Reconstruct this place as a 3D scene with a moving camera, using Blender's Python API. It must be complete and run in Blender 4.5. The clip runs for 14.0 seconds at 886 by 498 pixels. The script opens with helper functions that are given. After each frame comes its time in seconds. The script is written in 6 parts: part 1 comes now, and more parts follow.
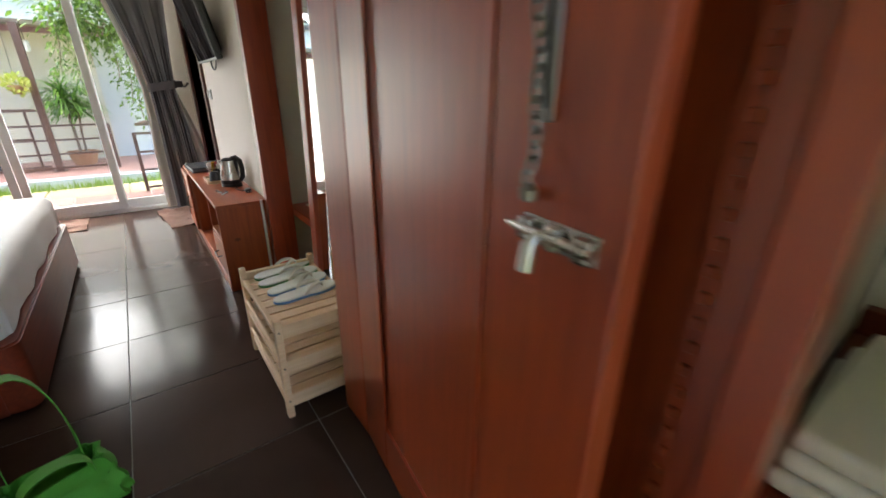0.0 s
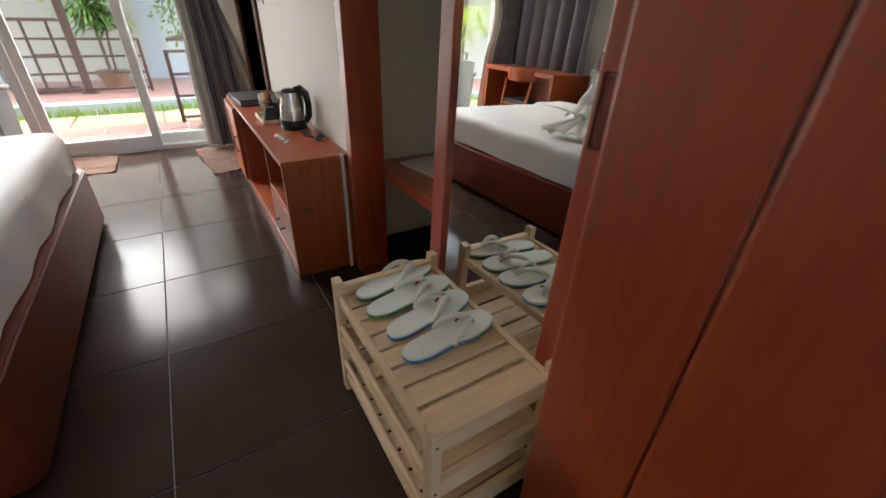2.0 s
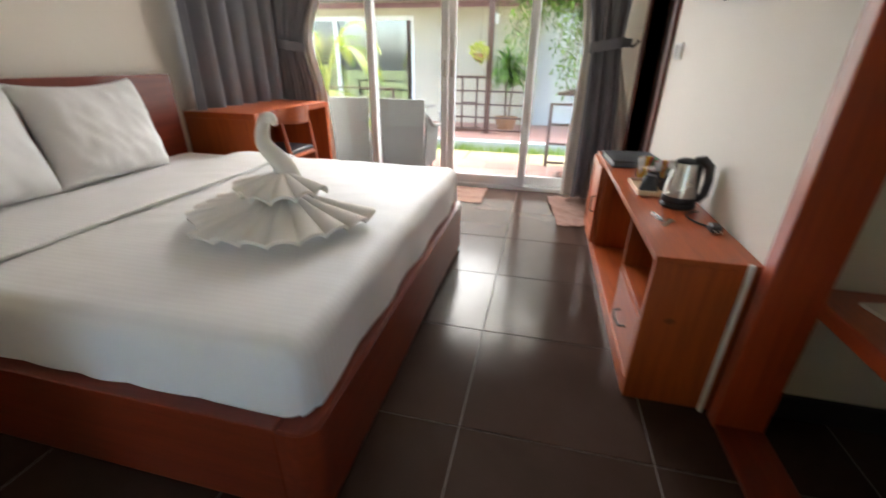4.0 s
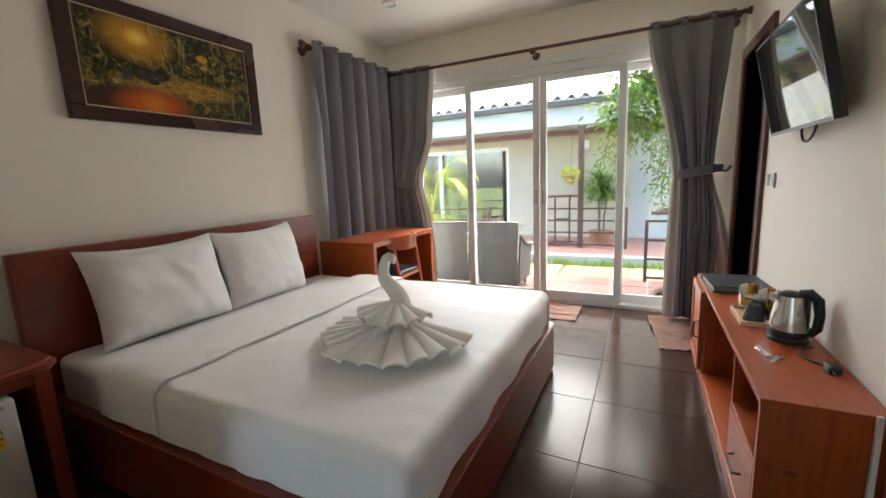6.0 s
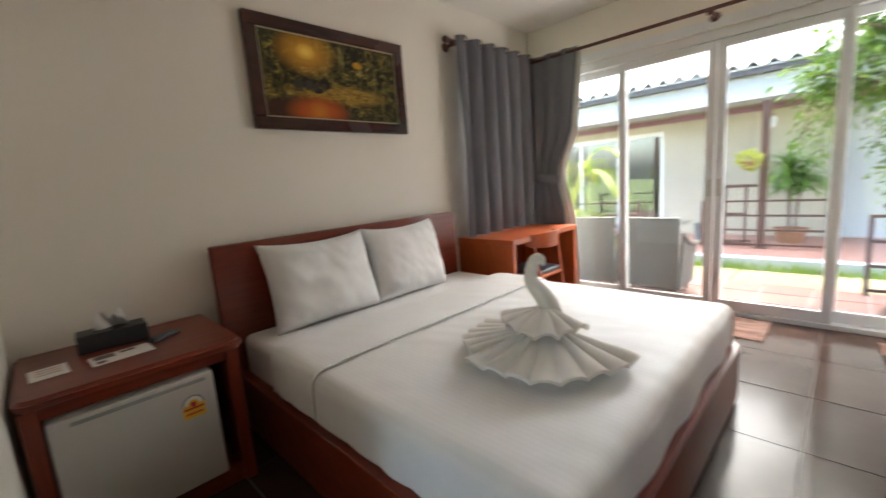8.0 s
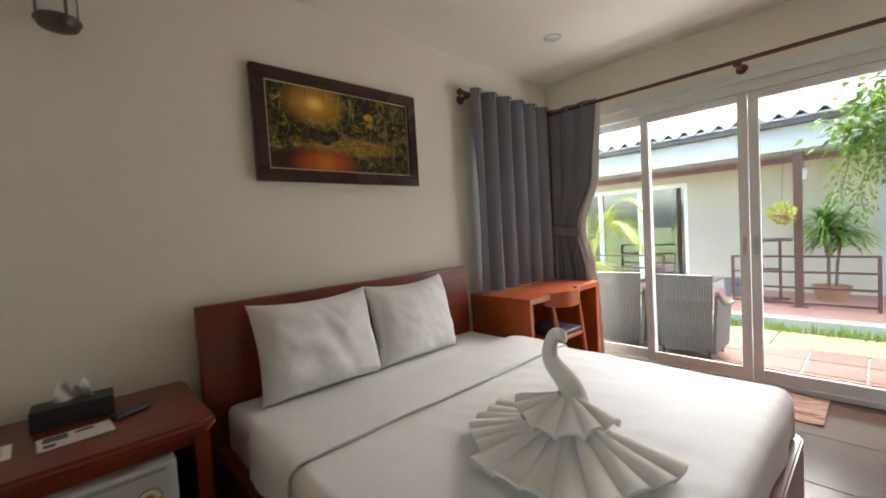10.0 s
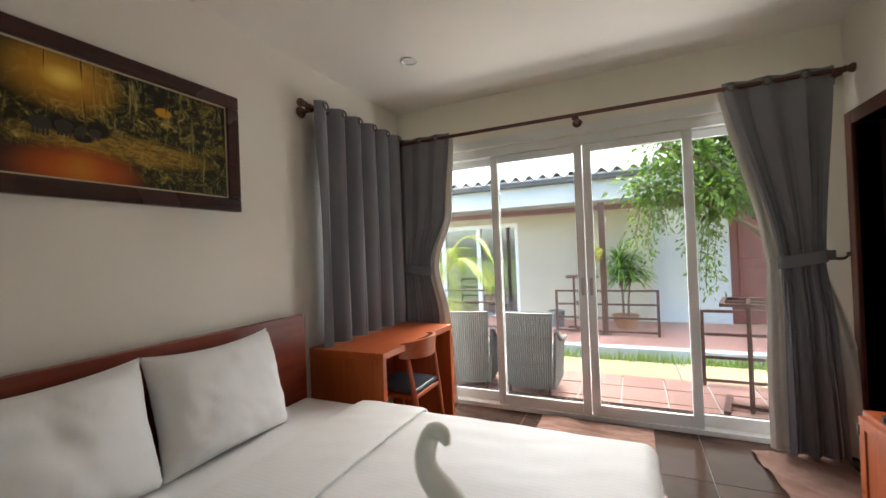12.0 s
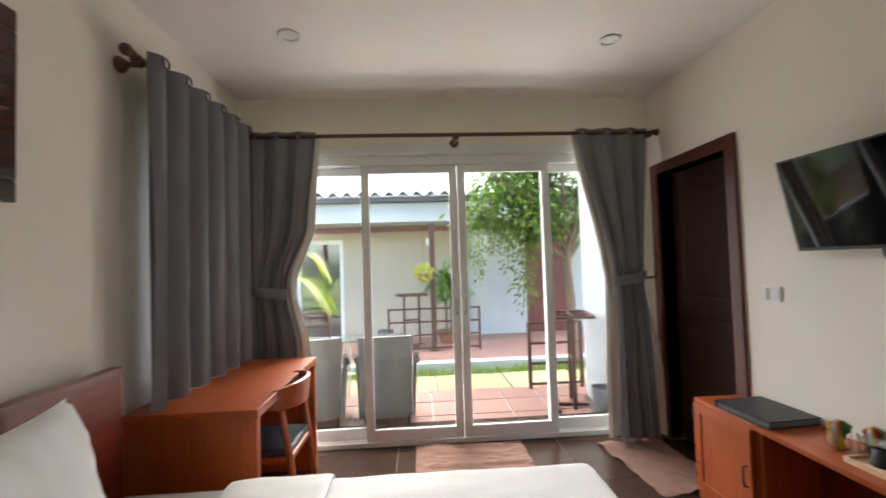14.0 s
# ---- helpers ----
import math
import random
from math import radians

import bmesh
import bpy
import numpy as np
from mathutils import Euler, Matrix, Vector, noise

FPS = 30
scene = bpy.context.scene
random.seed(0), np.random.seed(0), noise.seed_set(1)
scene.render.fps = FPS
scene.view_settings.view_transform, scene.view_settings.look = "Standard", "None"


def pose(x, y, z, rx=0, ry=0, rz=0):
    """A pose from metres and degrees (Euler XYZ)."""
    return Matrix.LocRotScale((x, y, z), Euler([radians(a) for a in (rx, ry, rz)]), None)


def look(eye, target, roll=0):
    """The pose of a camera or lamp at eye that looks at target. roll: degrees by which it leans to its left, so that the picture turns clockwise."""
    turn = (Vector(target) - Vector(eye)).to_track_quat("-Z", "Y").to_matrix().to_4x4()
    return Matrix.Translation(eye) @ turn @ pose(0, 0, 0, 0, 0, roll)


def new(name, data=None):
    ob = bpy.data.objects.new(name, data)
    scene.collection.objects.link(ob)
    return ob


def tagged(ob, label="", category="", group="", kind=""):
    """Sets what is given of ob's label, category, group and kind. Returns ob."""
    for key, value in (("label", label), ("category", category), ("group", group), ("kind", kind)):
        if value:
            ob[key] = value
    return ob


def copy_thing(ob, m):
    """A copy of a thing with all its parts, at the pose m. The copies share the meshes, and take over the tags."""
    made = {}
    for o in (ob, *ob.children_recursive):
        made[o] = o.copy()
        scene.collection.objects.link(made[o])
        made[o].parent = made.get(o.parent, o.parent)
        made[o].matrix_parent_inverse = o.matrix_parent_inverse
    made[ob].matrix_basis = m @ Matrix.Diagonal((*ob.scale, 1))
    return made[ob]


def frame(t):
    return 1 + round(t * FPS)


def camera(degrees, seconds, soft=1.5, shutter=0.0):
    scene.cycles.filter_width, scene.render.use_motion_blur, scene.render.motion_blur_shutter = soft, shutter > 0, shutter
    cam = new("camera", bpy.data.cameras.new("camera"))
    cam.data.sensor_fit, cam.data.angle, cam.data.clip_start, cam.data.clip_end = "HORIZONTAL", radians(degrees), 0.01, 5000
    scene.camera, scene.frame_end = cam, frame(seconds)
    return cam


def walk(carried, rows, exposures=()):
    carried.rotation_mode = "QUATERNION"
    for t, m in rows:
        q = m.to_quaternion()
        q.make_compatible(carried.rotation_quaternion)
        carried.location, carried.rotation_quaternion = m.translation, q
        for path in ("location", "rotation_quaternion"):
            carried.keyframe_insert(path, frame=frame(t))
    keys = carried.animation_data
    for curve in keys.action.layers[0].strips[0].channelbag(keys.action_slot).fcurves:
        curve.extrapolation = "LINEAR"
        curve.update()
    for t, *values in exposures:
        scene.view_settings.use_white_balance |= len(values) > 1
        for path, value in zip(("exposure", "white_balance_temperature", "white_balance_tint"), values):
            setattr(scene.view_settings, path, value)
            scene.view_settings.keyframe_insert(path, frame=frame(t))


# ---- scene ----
cam = camera(95.0, 14.0, shutter=0.5)
SKY, SUN = 0.08, 1.4
EXPOSURE = [(0.0, 5.35, 6450, 10), (1.0, 5.25, 6450, 10), (2.0, 5.2, 6450, 10), (2.8, 5.25, 6450, 10), (4.0, 5.4, 6450, 10), (6.5, 5.2, 6450, 10), (8.0, 5.35, 6450, 10), (10.5, 5.1, 6450, 10), (14.0, 4.93, 6450, 10)]
PATH = [
    (0, (0.05, -0.026, 1.236), (1.157, 1.467, 0.498), 0.5),
    (0.5, (-0.004, 0.286, 1.222), (1.072, 1.778, 0.434), 1.2),
    (1, (-0.024, 0.5, 1.173), (0.978, 2.007, 0.32), 0.6),
    (1.5, (0.052, 0.723, 1.158), (0.998, 2.226, 0.238), 1.1),
    (2, (0.058, 0.94, 1.124), (0.99, 2.395, 0.118), 2.3),
    (2.5, (0.058, 1.097, 1.085), (0.909, 2.545, 0.0), 3.2),
    (3, (0.091, 1.248, 1.062), (0.608, 2.837, -0.036), 2.9),
    (3.5, (0.056, 1.338, 1.073), (0.054, 3.063, 0.06), 2.1),
    (4, (-0.04, 1.404, 1.106), (-0.449, 3.172, 0.265), 0.8),
    (4.2, (-0.075, 1.409, 1.13), (-0.577, 3.179, 0.347), 0.1),
    (6.5, (0.03, 1.224, 1.263), (-0.902, 2.969, 0.971), -2.6),
    (7, (0.026, 1.225, 1.272), (-0.986, 2.924, 0.968), -2.9),
    (7.5, (-0.006, 1.267, 1.252), (-1.186, 2.849, 0.931), -3.7),
    (8, (-0.13, 1.336, 1.247), (-1.53, 2.727, 0.925), -4.3),
    (8.2, (-0.17, 1.341, 1.238), (-1.663, 2.636, 0.929), -4.5),
    (10.3, (-0.282, 1.61, 1.343), (-1.71, 3.01, 1.31), -3.7),
    (10.5, (-0.314, 1.675, 1.367), (-1.603, 3.204, 1.348), -3.7),
    (11, (-0.341, 1.771, 1.373), (-1.346, 3.5, 1.4), -3.4),
    (11.5, (-0.336, 1.845, 1.37), (-1.271, 3.613, 1.418), -2.7),
    (12, (-0.567, 1.863, 1.361), (-1.412, 3.675, 1.376), -2.3),
    (12.5, (-0.783, 1.924, 1.365), (-1.531, 3.779, 1.385), -2.0),
    (13, (-0.922, 2.031, 1.369), (-1.49, 3.948, 1.412), -2.1),
    (13.5, (-1.112, 2.034, 1.366), (-1.351, 4.019, 1.421), -1.9),
    (14, (-1.216, 2.042, 1.388), (-1.097, 4.038, 1.457), -1.8),
]
walk(cam, [(t, look(eye, target, roll)) for t, eye, target, roll in PATH], EXPOSURE)

# ---------------------------------------------------------------- light
world = bpy.data.worlds.new("overcast_sky")
scene.world = world
world.use_nodes = True
wn = world.node_tree
sky = wn.nodes.new("ShaderNodeTexSky")
sky.sky_type, sky.sun_disc = "NISHITA", False
sky.sun_elevation, sky.sun_rotation = radians(48), radians(3)
sky.air_density, sky.dust_density = 1.0, 3.2
bg = wn.nodes["Background"]
bg.inputs["Strength"].default_value = SKY
wn.links.new(sky.outputs[0], bg.inputs["Color"])

sun = new("sun", bpy.data.lights.new("sun", "SUN"))
sun.data.energy, sun.data.angle, sun.data.color = SUN, radians(160), (1.0, 0.98, 0.95)
sun.matrix_world = look((0, 11, 10.8), (-0.3, 4.0, 3.0))

# added fill lamps outside the glass: one shines in, one up like terrace bounce
for name, size, watts, m in (("door_fill", (1.45, 1.6), 0.8, pose(-0.3, 5.72, 0.85, -90)), ("terrace_fill", (2.6, 0.45), 0.6, pose(-0.94, 5.6, 1.6, 180))):
    lamp = new(name, bpy.data.lights.new(name, "AREA"))
    lamp.data.shape, lamp.data.size, lamp.data.size_y = "RECTANGLE", *size
    lamp.data.energy, lamp.data.color = watts, (1.0, 0.97, 0.93)
    lamp.matrix_world = m

# ---------------------------------------------------------------- materials


def nodes_of(name):
    m = bpy.data.materials.new(name)
    m.use_nodes = True
    return m, m.node_tree.nodes, m.node_tree.links, m.node_tree.nodes["Principled BSDF"]


def ramp(n, stops):
    r = n.new("ShaderNodeValToRGB")
    while len(r.color_ramp.elements) < len(stops):
        r.color_ramp.elements.new(0.5)
    for e, (p, c) in zip(r.color_ramp.elements, stops):
        e.position, e.color = p, (*c, 1)
    return r


def coords(n, l, scale=(1, 1, 1), kind="Object"):
    tc, mp = n.new("ShaderNodeTexCoord"), n.new("ShaderNodeMapping")
    mp.inputs["Scale"].default_value = scale
    l.new(tc.outputs[kind], mp.inputs["Vector"])
    return mp.outputs["Vector"]


def noise_tex(n, l, vec, scale, detail=4, rough=0.55, distort=0.0):
    t = n.new("ShaderNodeTexNoise")
    t.inputs["Scale"].default_value, t.inputs["Detail"].default_value = scale, detail
    t.inputs["Roughness"].default_value, t.inputs["Distortion"].default_value = rough, distort
    l.new(vec, t.inputs["Vector"])
    return t


def bumped(n, l, b, height, strength, distance=0.002):
    bp = n.new("ShaderNodeBump")
    bp.inputs["Strength"].default_value, bp.inputs["Distance"].default_value = strength, distance
    l.new(height, bp.inputs["Height"])
    l.new(bp.outputs[0], b.inputs["Normal"])


def plain(name, c, rough=0.5, metal=0.0, var=0.12, scale=6.0, bump=0.08, fine=90.0, spec=0.5, coat=0.0):
    """A painted, cloth or stone surface: two scales of variation and a fine relief."""
    m, n, l, b = nodes_of(name)
    v = coords(n, l)
    big, small = noise_tex(n, l, v, scale), noise_tex(n, l, v, fine, 3)
    mix = n.new("ShaderNodeMath")
    mix.operation = "MULTIPLY_ADD"
    mix.inputs[1].default_value = 0.35
    l.new(small.outputs[0], mix.inputs[0])
    l.new(big.outputs[0], mix.inputs[2])
    r = ramp(n, [(0.35, [x * (1 - var) for x in c]), (0.95, [min(1, x * (1 + var)) for x in c])])
    l.new(mix.outputs[0], r.inputs[0])
    l.new(r.outputs[0], b.inputs["Base Color"])
    rr = n.new("ShaderNodeMapRange")
    rr.inputs["To Min"].default_value, rr.inputs["To Max"].default_value = max(0.02, rough - 0.07), min(1, rough + 0.07)
    l.new(big.outputs[0], rr.inputs[0])
    l.new(rr.outputs[0], b.inputs["Roughness"])
    b.inputs["Metallic"].default_value, b.inputs["Specular IOR Level"].default_value = metal, spec
    b.inputs["Coat Weight"].default_value = coat
    b.inputs["Coat Roughness"].default_value = 0.12
    if bump:
        bumped(n, l, b, mix.outputs[0], bump)
    return m


def wood(name, dark, light, axis=2, rough=0.3, coat=0.3, scale=1.0, knots=0.0, gloss=0.15):
    """Grain stretched along one axis, broad bands of tone, varnish."""
    m, n, l, b = nodes_of(name)
    st = [14.0 * scale] * 3
    st[axis] = 0.9 * scale
    v = coords(n, l, tuple(st))
    grain, band = noise_tex(n, l, v, 3.0, 6, 0.6, 0.6), noise_tex(n, l, coords(n, l), 2.2, 3)
    mix = n.new("ShaderNodeMix")
    mix.inputs[0].default_value = 0.4
    l.new(grain.outputs[0], mix.inputs[2])
    l.new(band.outputs[0], mix.inputs[3])
    r = ramp(n, [(0.3, dark), (0.5, [(a + c) / 2 for a, c in zip(dark, light)]), (0.72, light)])
    l.new(mix.outputs[0], r.inputs[0])
    out = r.outputs[0]
    if knots:
        vo = n.new("ShaderNodeTexVoronoi")
        vo.inputs["Scale"].default_value = 3.2
        l.new(coords(n, l, (1, 1, 1.6)), vo.inputs["Vector"])
        kr = ramp(n, [(0.035, (0.25, 0.2, 0.2)), (0.075, (1, 1, 1))])
        l.new(vo.outputs["Distance"], kr.inputs[0])
        mu = n.new("ShaderNodeMix")
        mu.data_type, mu.blend_type = "RGBA", "MULTIPLY"
        mu.inputs[0].default_value = knots
        l.new(out, mu.inputs[6])
        l.new(kr.outputs[0], mu.inputs[7])
        out = mu.outputs[2]
    l.new(out, b.inputs["Base Color"])
    rr = n.new("ShaderNodeMapRange")
    rr.inputs["To Min"].default_value, rr.inputs["To Max"].default_value = rough - 0.06, rough + 0.1
    l.new(band.outputs[0], rr.inputs[0])
    l.new(rr.outputs[0], b.inputs["Roughness"])
    b.inputs["Coat Weight"].default_value, b.inputs["Coat Roughness"].default_value = coat, gloss
    bumped(n, l, b, grain.outputs[0], 0.06, 0.001)
    return m


def per_piece(name, dark, light, rough, scale=5.0, bump=0.15, coat=0.0, spec=0.5, pebble=0.15):
    """Tiles and slabs: every piece a little different."""
    m, n, l, b = nodes_of(name)
    oi, v = n.new("ShaderNodeObjectInfo"), coords(n, l)
    t, fine = noise_tex(n, l, v, scale, 6, 0.6, 0.4), noise_tex(n, l, v, 60, 3)
    a = n.new("ShaderNodeMath")
    a.operation = "MULTIPLY_ADD"
    a.inputs[1].default_value = 0.35
    l.new(oi.outputs["Random"], a.inputs[0])
    l.new(t.outputs[0], a.inputs[2])
    r = ramp(n, [(0.35, dark), (0.95, light)])
    l.new(a.outputs[0], r.inputs[0])
    l.new(r.outputs[0], b.inputs["Base Color"])
    rr = n.new("ShaderNodeMapRange")
    rr.inputs["To Min"].default_value, rr.inputs["To Max"].default_value = rough * 0.75, rough * 1.35
    l.new(t.outputs[0], rr.inputs[0])
    l.new(rr.outputs[0], b.inputs["Roughness"])
    b.inputs["Specular IOR Level"].default_value, b.inputs["Coat Weight"].default_value = spec, coat
    s = n.new("ShaderNodeMath")
    s.operation = "MULTIPLY_ADD"
    s.inputs[1].default_value = pebble
    l.new(fine.outputs[0], s.inputs[0])
    l.new(t.outputs[0], s.inputs[2])
    bumped(n, l, b, s.outputs[0], bump, 0.002)
    return m


def leafy(name, dark, light, rough=0.45):
    m, n, l, b = nodes_of(name)
    g = n.new("ShaderNodeNewGeometry")
    r = ramp(n, [(0.0, dark), (1.0, light)])
    l.new(g.outputs["Random Per Island"], r.inputs[0])
    l.new(r.outputs[0], b.inputs["Base Color"])
    b.inputs["Roughness"].default_value = rough
    tr, ad = n.new("ShaderNodeBsdfTranslucent"), n.new("ShaderNodeMixShader")
    l.new(r.outputs[0], tr.inputs["Color"])
    ad.inputs[0].default_value = 0.4
    l.new(b.outputs[0], ad.inputs[1])
    l.new(tr.outputs[0], ad.inputs[2])
    l.new(ad.outputs[0], n["Material Output"].inputs["Surface"])
    return m


def linen(name, c, stripes):
    """White hotel linen; satin stripes as bands of different gloss, a slight tone painted for their sheen, and a faint
    relief.
    """
    m, n, l, b = nodes_of(name)
    v = coords(n, l)
    big, weave = noise_tex(n, l, v, 5.0, 4), noise_tex(n, l, v, 260.0, 2)
    r = ramp(n, [(0.3, [x * 0.95 for x in c]), (0.75, c)])
    l.new(big.outputs[0], r.inputs[0])
    l.new(r.outputs[0], b.inputs["Base Color"])
    b.inputs["Sheen Weight"].default_value = 0.15
    height = weave.outputs[0]
    if stripes:
        w = n.new("ShaderNodeTexWave")
        w.bands_direction = "Y"
        w.inputs["Scale"].default_value = 14.0
        l.new(v, w.inputs["Vector"])
        rr = n.new("ShaderNodeMapRange")
        rr.inputs["From Min"].default_value, rr.inputs["From Max"].default_value = 0.45, 0.55
        rr.inputs["To Min"].default_value, rr.inputs["To Max"].default_value = 0.45, 0.8
        l.new(w.outputs["Fac"], rr.inputs[0])
        l.new(rr.outputs[0], b.inputs["Roughness"])
        # slightly greyer bands paint in the satin's difference in sheen
        tone = n.new("ShaderNodeMix")
        tone.data_type, tone.blend_type = "RGBA", "MULTIPLY"
        tone.inputs[7].default_value = (0.982, 0.982, 0.984, 1)
        l.new(w.outputs["Fac"], tone.inputs[0])
        l.new(r.outputs[0], tone.inputs[6])
        l.new(tone.outputs[2], b.inputs["Base Color"])
    else:
        b.inputs["Roughness"].default_value = 0.85
    bumped(n, l, b, height, 0.12, 0.001)
    return m


def glass(name, tint=(1, 1, 1), rough=0.0):
    m, n, l, b = nodes_of(name)
    b.inputs["Base Color"].default_value = (*tint, 1)
    b.inputs["Transmission Weight"].default_value, b.inputs["Roughness"].default_value = 1.0, rough
    b.inputs["IOR"].default_value = 1.45
    return m


def dimmed_pane(name, ior=1.3):
    """Thin window glass that bends no light: a grey tint dims the outdoors, a weak reflection grows at a slant."""
    m, n, l, b = nodes_of(name)
    tr, gl, mx, fr = n.new("ShaderNodeBsdfTransparent"), n.new("ShaderNodeBsdfGlossy"), n.new("ShaderNodeMixShader"), n.new("ShaderNodeFresnel")
    # grey put into the glass to hold the outdoors down against the room
    tr.inputs["Color"].default_value = (0.71, 0.725, 0.72, 1)
    gl.inputs["Roughness"].default_value = 0.0
    fr.inputs["IOR"].default_value = ior
    l.new(fr.outputs[0], mx.inputs[0])
    l.new(tr.outputs[0], mx.inputs[1])
    l.new(gl.outputs[0], mx.inputs[2])
    l.new(mx.outputs[0], n["Material Output"].inputs["Surface"])
    return m


def painting_mat():
    """A forest at sunset: low sun with its glow, dark trunks and leaves, water that takes the sun's colour."""
    m, n, l, b = nodes_of("oil_painting")
    v = coords(n, l, (1, 1, 1))
    sep = n.new("ShaderNodeSeparateXYZ")
    l.new(v, sep.inputs[0])

    def spot(cy, cz, ry, rz):
        mp = n.new("ShaderNodeMapping")
        mp.inputs["Location"].default_value = (0, -cy / ry, -cz / rz)
        mp.inputs["Scale"].default_value = (0.0, 1 / ry, 1 / rz)
        l.new(v, mp.inputs["Vector"])
        g = n.new("ShaderNodeTexGradient")
        g.gradient_type = "SPHERICAL"
        l.new(mp.outputs[0], g.inputs[0])
        return g.outputs["Fac"]

    def over(base, fac, col):
        mx = n.new("ShaderNodeMix")
        mx.data_type = "RGBA"
        l.new(fac, mx.inputs[0])
        l.new(base, mx.inputs[6])
        mx.inputs[7].default_value = (*col, 1)
        return mx.outputs[2]

    leaf = noise_tex(n, l, coords(n, l, (1, 1, 1.3)), 17.0, 8, 0.75, 1.0)
    out = ramp(n, [(0.38, (0.006, 0.006, 0.002)), (0.5, (0.035, 0.03, 0.008)), (0.58, (0.2, 0.15, 0.03)), (0.7, (0.62, 0.46, 0.12))])
    l.new(leaf.outputs[0], out.inputs[0])
    col = out.outputs[0]
    strokes = ramp(n, [(0.56, (0, 0, 0)), (0.66, (1, 1, 1))])
    l.new(noise_tex(n, l, coords(n, l, (1, 1, 0.16)), 26.0, 5, 0.7, 0.5).outputs[0], strokes.inputs[0])
    col = over(col, strokes.outputs[0], (0.34, 0.27, 0.08))
    shade = ramp(n, [(0.58, (0, 0, 0)), (0.68, (1, 1, 1))])
    l.new(noise_tex(n, l, coords(n, l, (1, 1.4, 0.5)), 7.0, 4, 0.6, 0.4).outputs[0], shade.inputs[0])
    col = over(col, shade.outputs[0], (0.016, 0.014, 0.006))
    glow = ramp(n, [(0.0, (0, 0, 0)), (0.75, (1, 1, 1))])
    l.new(spot(-0.2, 0.15, 0.22, 0.15), glow.inputs[0])
    col = over(col, glow.outputs[0], (0.62, 0.3, 0.03))
    core = ramp(n, [(0.55, (0, 0, 0)), (0.9, (1, 1, 1))])
    l.new(spot(-0.2, 0.15, 0.16, 0.11), core.inputs[0])
    col = over(col, core.outputs[0], (0.95, 0.68, 0.12))
    disc = ramp(n, [(0.3, (0, 0, 0)), (0.5, (1, 1, 1))])
    l.new(spot(0.17, 0.12, 0.06, 0.035), disc.inputs[0])
    col = over(col, disc.outputs[0], (0.6, 0.3, 0.02))
    water = ramp(n, [(0.1, (0, 0, 0)), (0.6, (1, 1, 1))])
    bank = ramp(n, [(0.15, (0, 0, 0)), (0.5, (0.8, 0.8, 0.8))])
    patch = n.new("ShaderNodeMath")
    patch.operation = "MULTIPLY"
    l.new(spot(0.02, -0.085, 0.5, 0.085), bank.inputs[0])
    tufts = ramp(n, [(0.4, (0.25, 0.25, 0.25)), (0.62, (1, 1, 1))])
    l.new(noise_tex(n, l, coords(n, l, (1, 1, 3.5)), 22.0, 6, 0.7, 0.4).outputs[0], tufts.inputs[0])
    l.new(bank.outputs[0], patch.inputs[0])
    l.new(tufts.outputs[0], patch.inputs[1])
    col = over(col, patch.outputs[0], (0.55, 0.32, 0.05))
    pool = ramp(n, [(0.05, (0, 0, 0)), (0.3, (1, 1, 1))])
    l.new(spot(-0.25, -0.24, 0.42, 0.14), pool.inputs[0])
    col = over(col, pool.outputs[0], (0.06, 0.022, 0.012))
    l.new(spot(-0.15, -0.2, 0.26, 0.12), water.inputs[0])
    col = over(col, water.outputs[0], (0.5, 0.1, 0.014))
    gleam = ramp(n, [(0.35, (0, 0, 0)), (0.9, (0.9, 0.9, 0.9))])
    l.new(spot(-0.15, -0.2, 0.13, 0.12), gleam.inputs[0])
    col = over(col, gleam.outputs[0], (0.62, 0.22, 0.025))
    for cy, cz, ry, rz in ((-0.2, -0.035, 0.07, 0.045), (-0.09, -0.03, 0.06, 0.04), (-0.14, -0.07, 0.045, 0.025)):
        dark = ramp(n, [(0.1, (0, 0, 0)), (0.4, (1, 1, 1))])
        l.new(spot(cy, cz, ry, rz), dark.inputs[0])
        col = over(col, dark.outputs[0], (0.02, 0.014, 0.008))
    trunks = noise_tex(n, l, coords(n, l, (1, 26, 1.6)), 1.0, 3, 0.6, 0.5)
    tr = ramp(n, [(0.62, (0, 0, 0)), (0.66, (0.8, 0.8, 0.8))])
    l.new(trunks.outputs[0], tr.inputs[0])
    band = n.new("ShaderNodeMapRange")
    band.inputs["From Min"].default_value, band.inputs["From Max"].default_value = -0.1, -0.04
    l.new(sep.outputs["Z"], band.inputs[0])
    fac = n.new("ShaderNodeMath")
    fac.operation = "MULTIPLY"
    l.new(tr.outputs[0], fac.inputs[0])
    l.new(band.outputs[0], fac.inputs[1])
    col = over(col, fac.outputs[0], (0.018, 0.014, 0.004))
    l.new(col, b.inputs["Base Color"])
    b.inputs["Roughness"].default_value, b.inputs["Specular IOR Level"].default_value = 0.35, 0.25
    bumped(n, l, b, leaf.outputs[0], 0.3, 0.001)
    return m


WALL = plain("cream_wall_paint", (0.84, 0.79, 0.7), 0.7, var=0.03, scale=1.3, bump=0.06, fine=60)
CEIL = plain("white_ceiling_paint", (0.85, 0.81, 0.74), 0.75, var=0.03, scale=0.8, bump=0.04)
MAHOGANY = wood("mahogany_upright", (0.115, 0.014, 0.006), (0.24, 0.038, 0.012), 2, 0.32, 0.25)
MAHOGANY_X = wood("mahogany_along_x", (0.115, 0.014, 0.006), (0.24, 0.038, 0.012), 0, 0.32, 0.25)
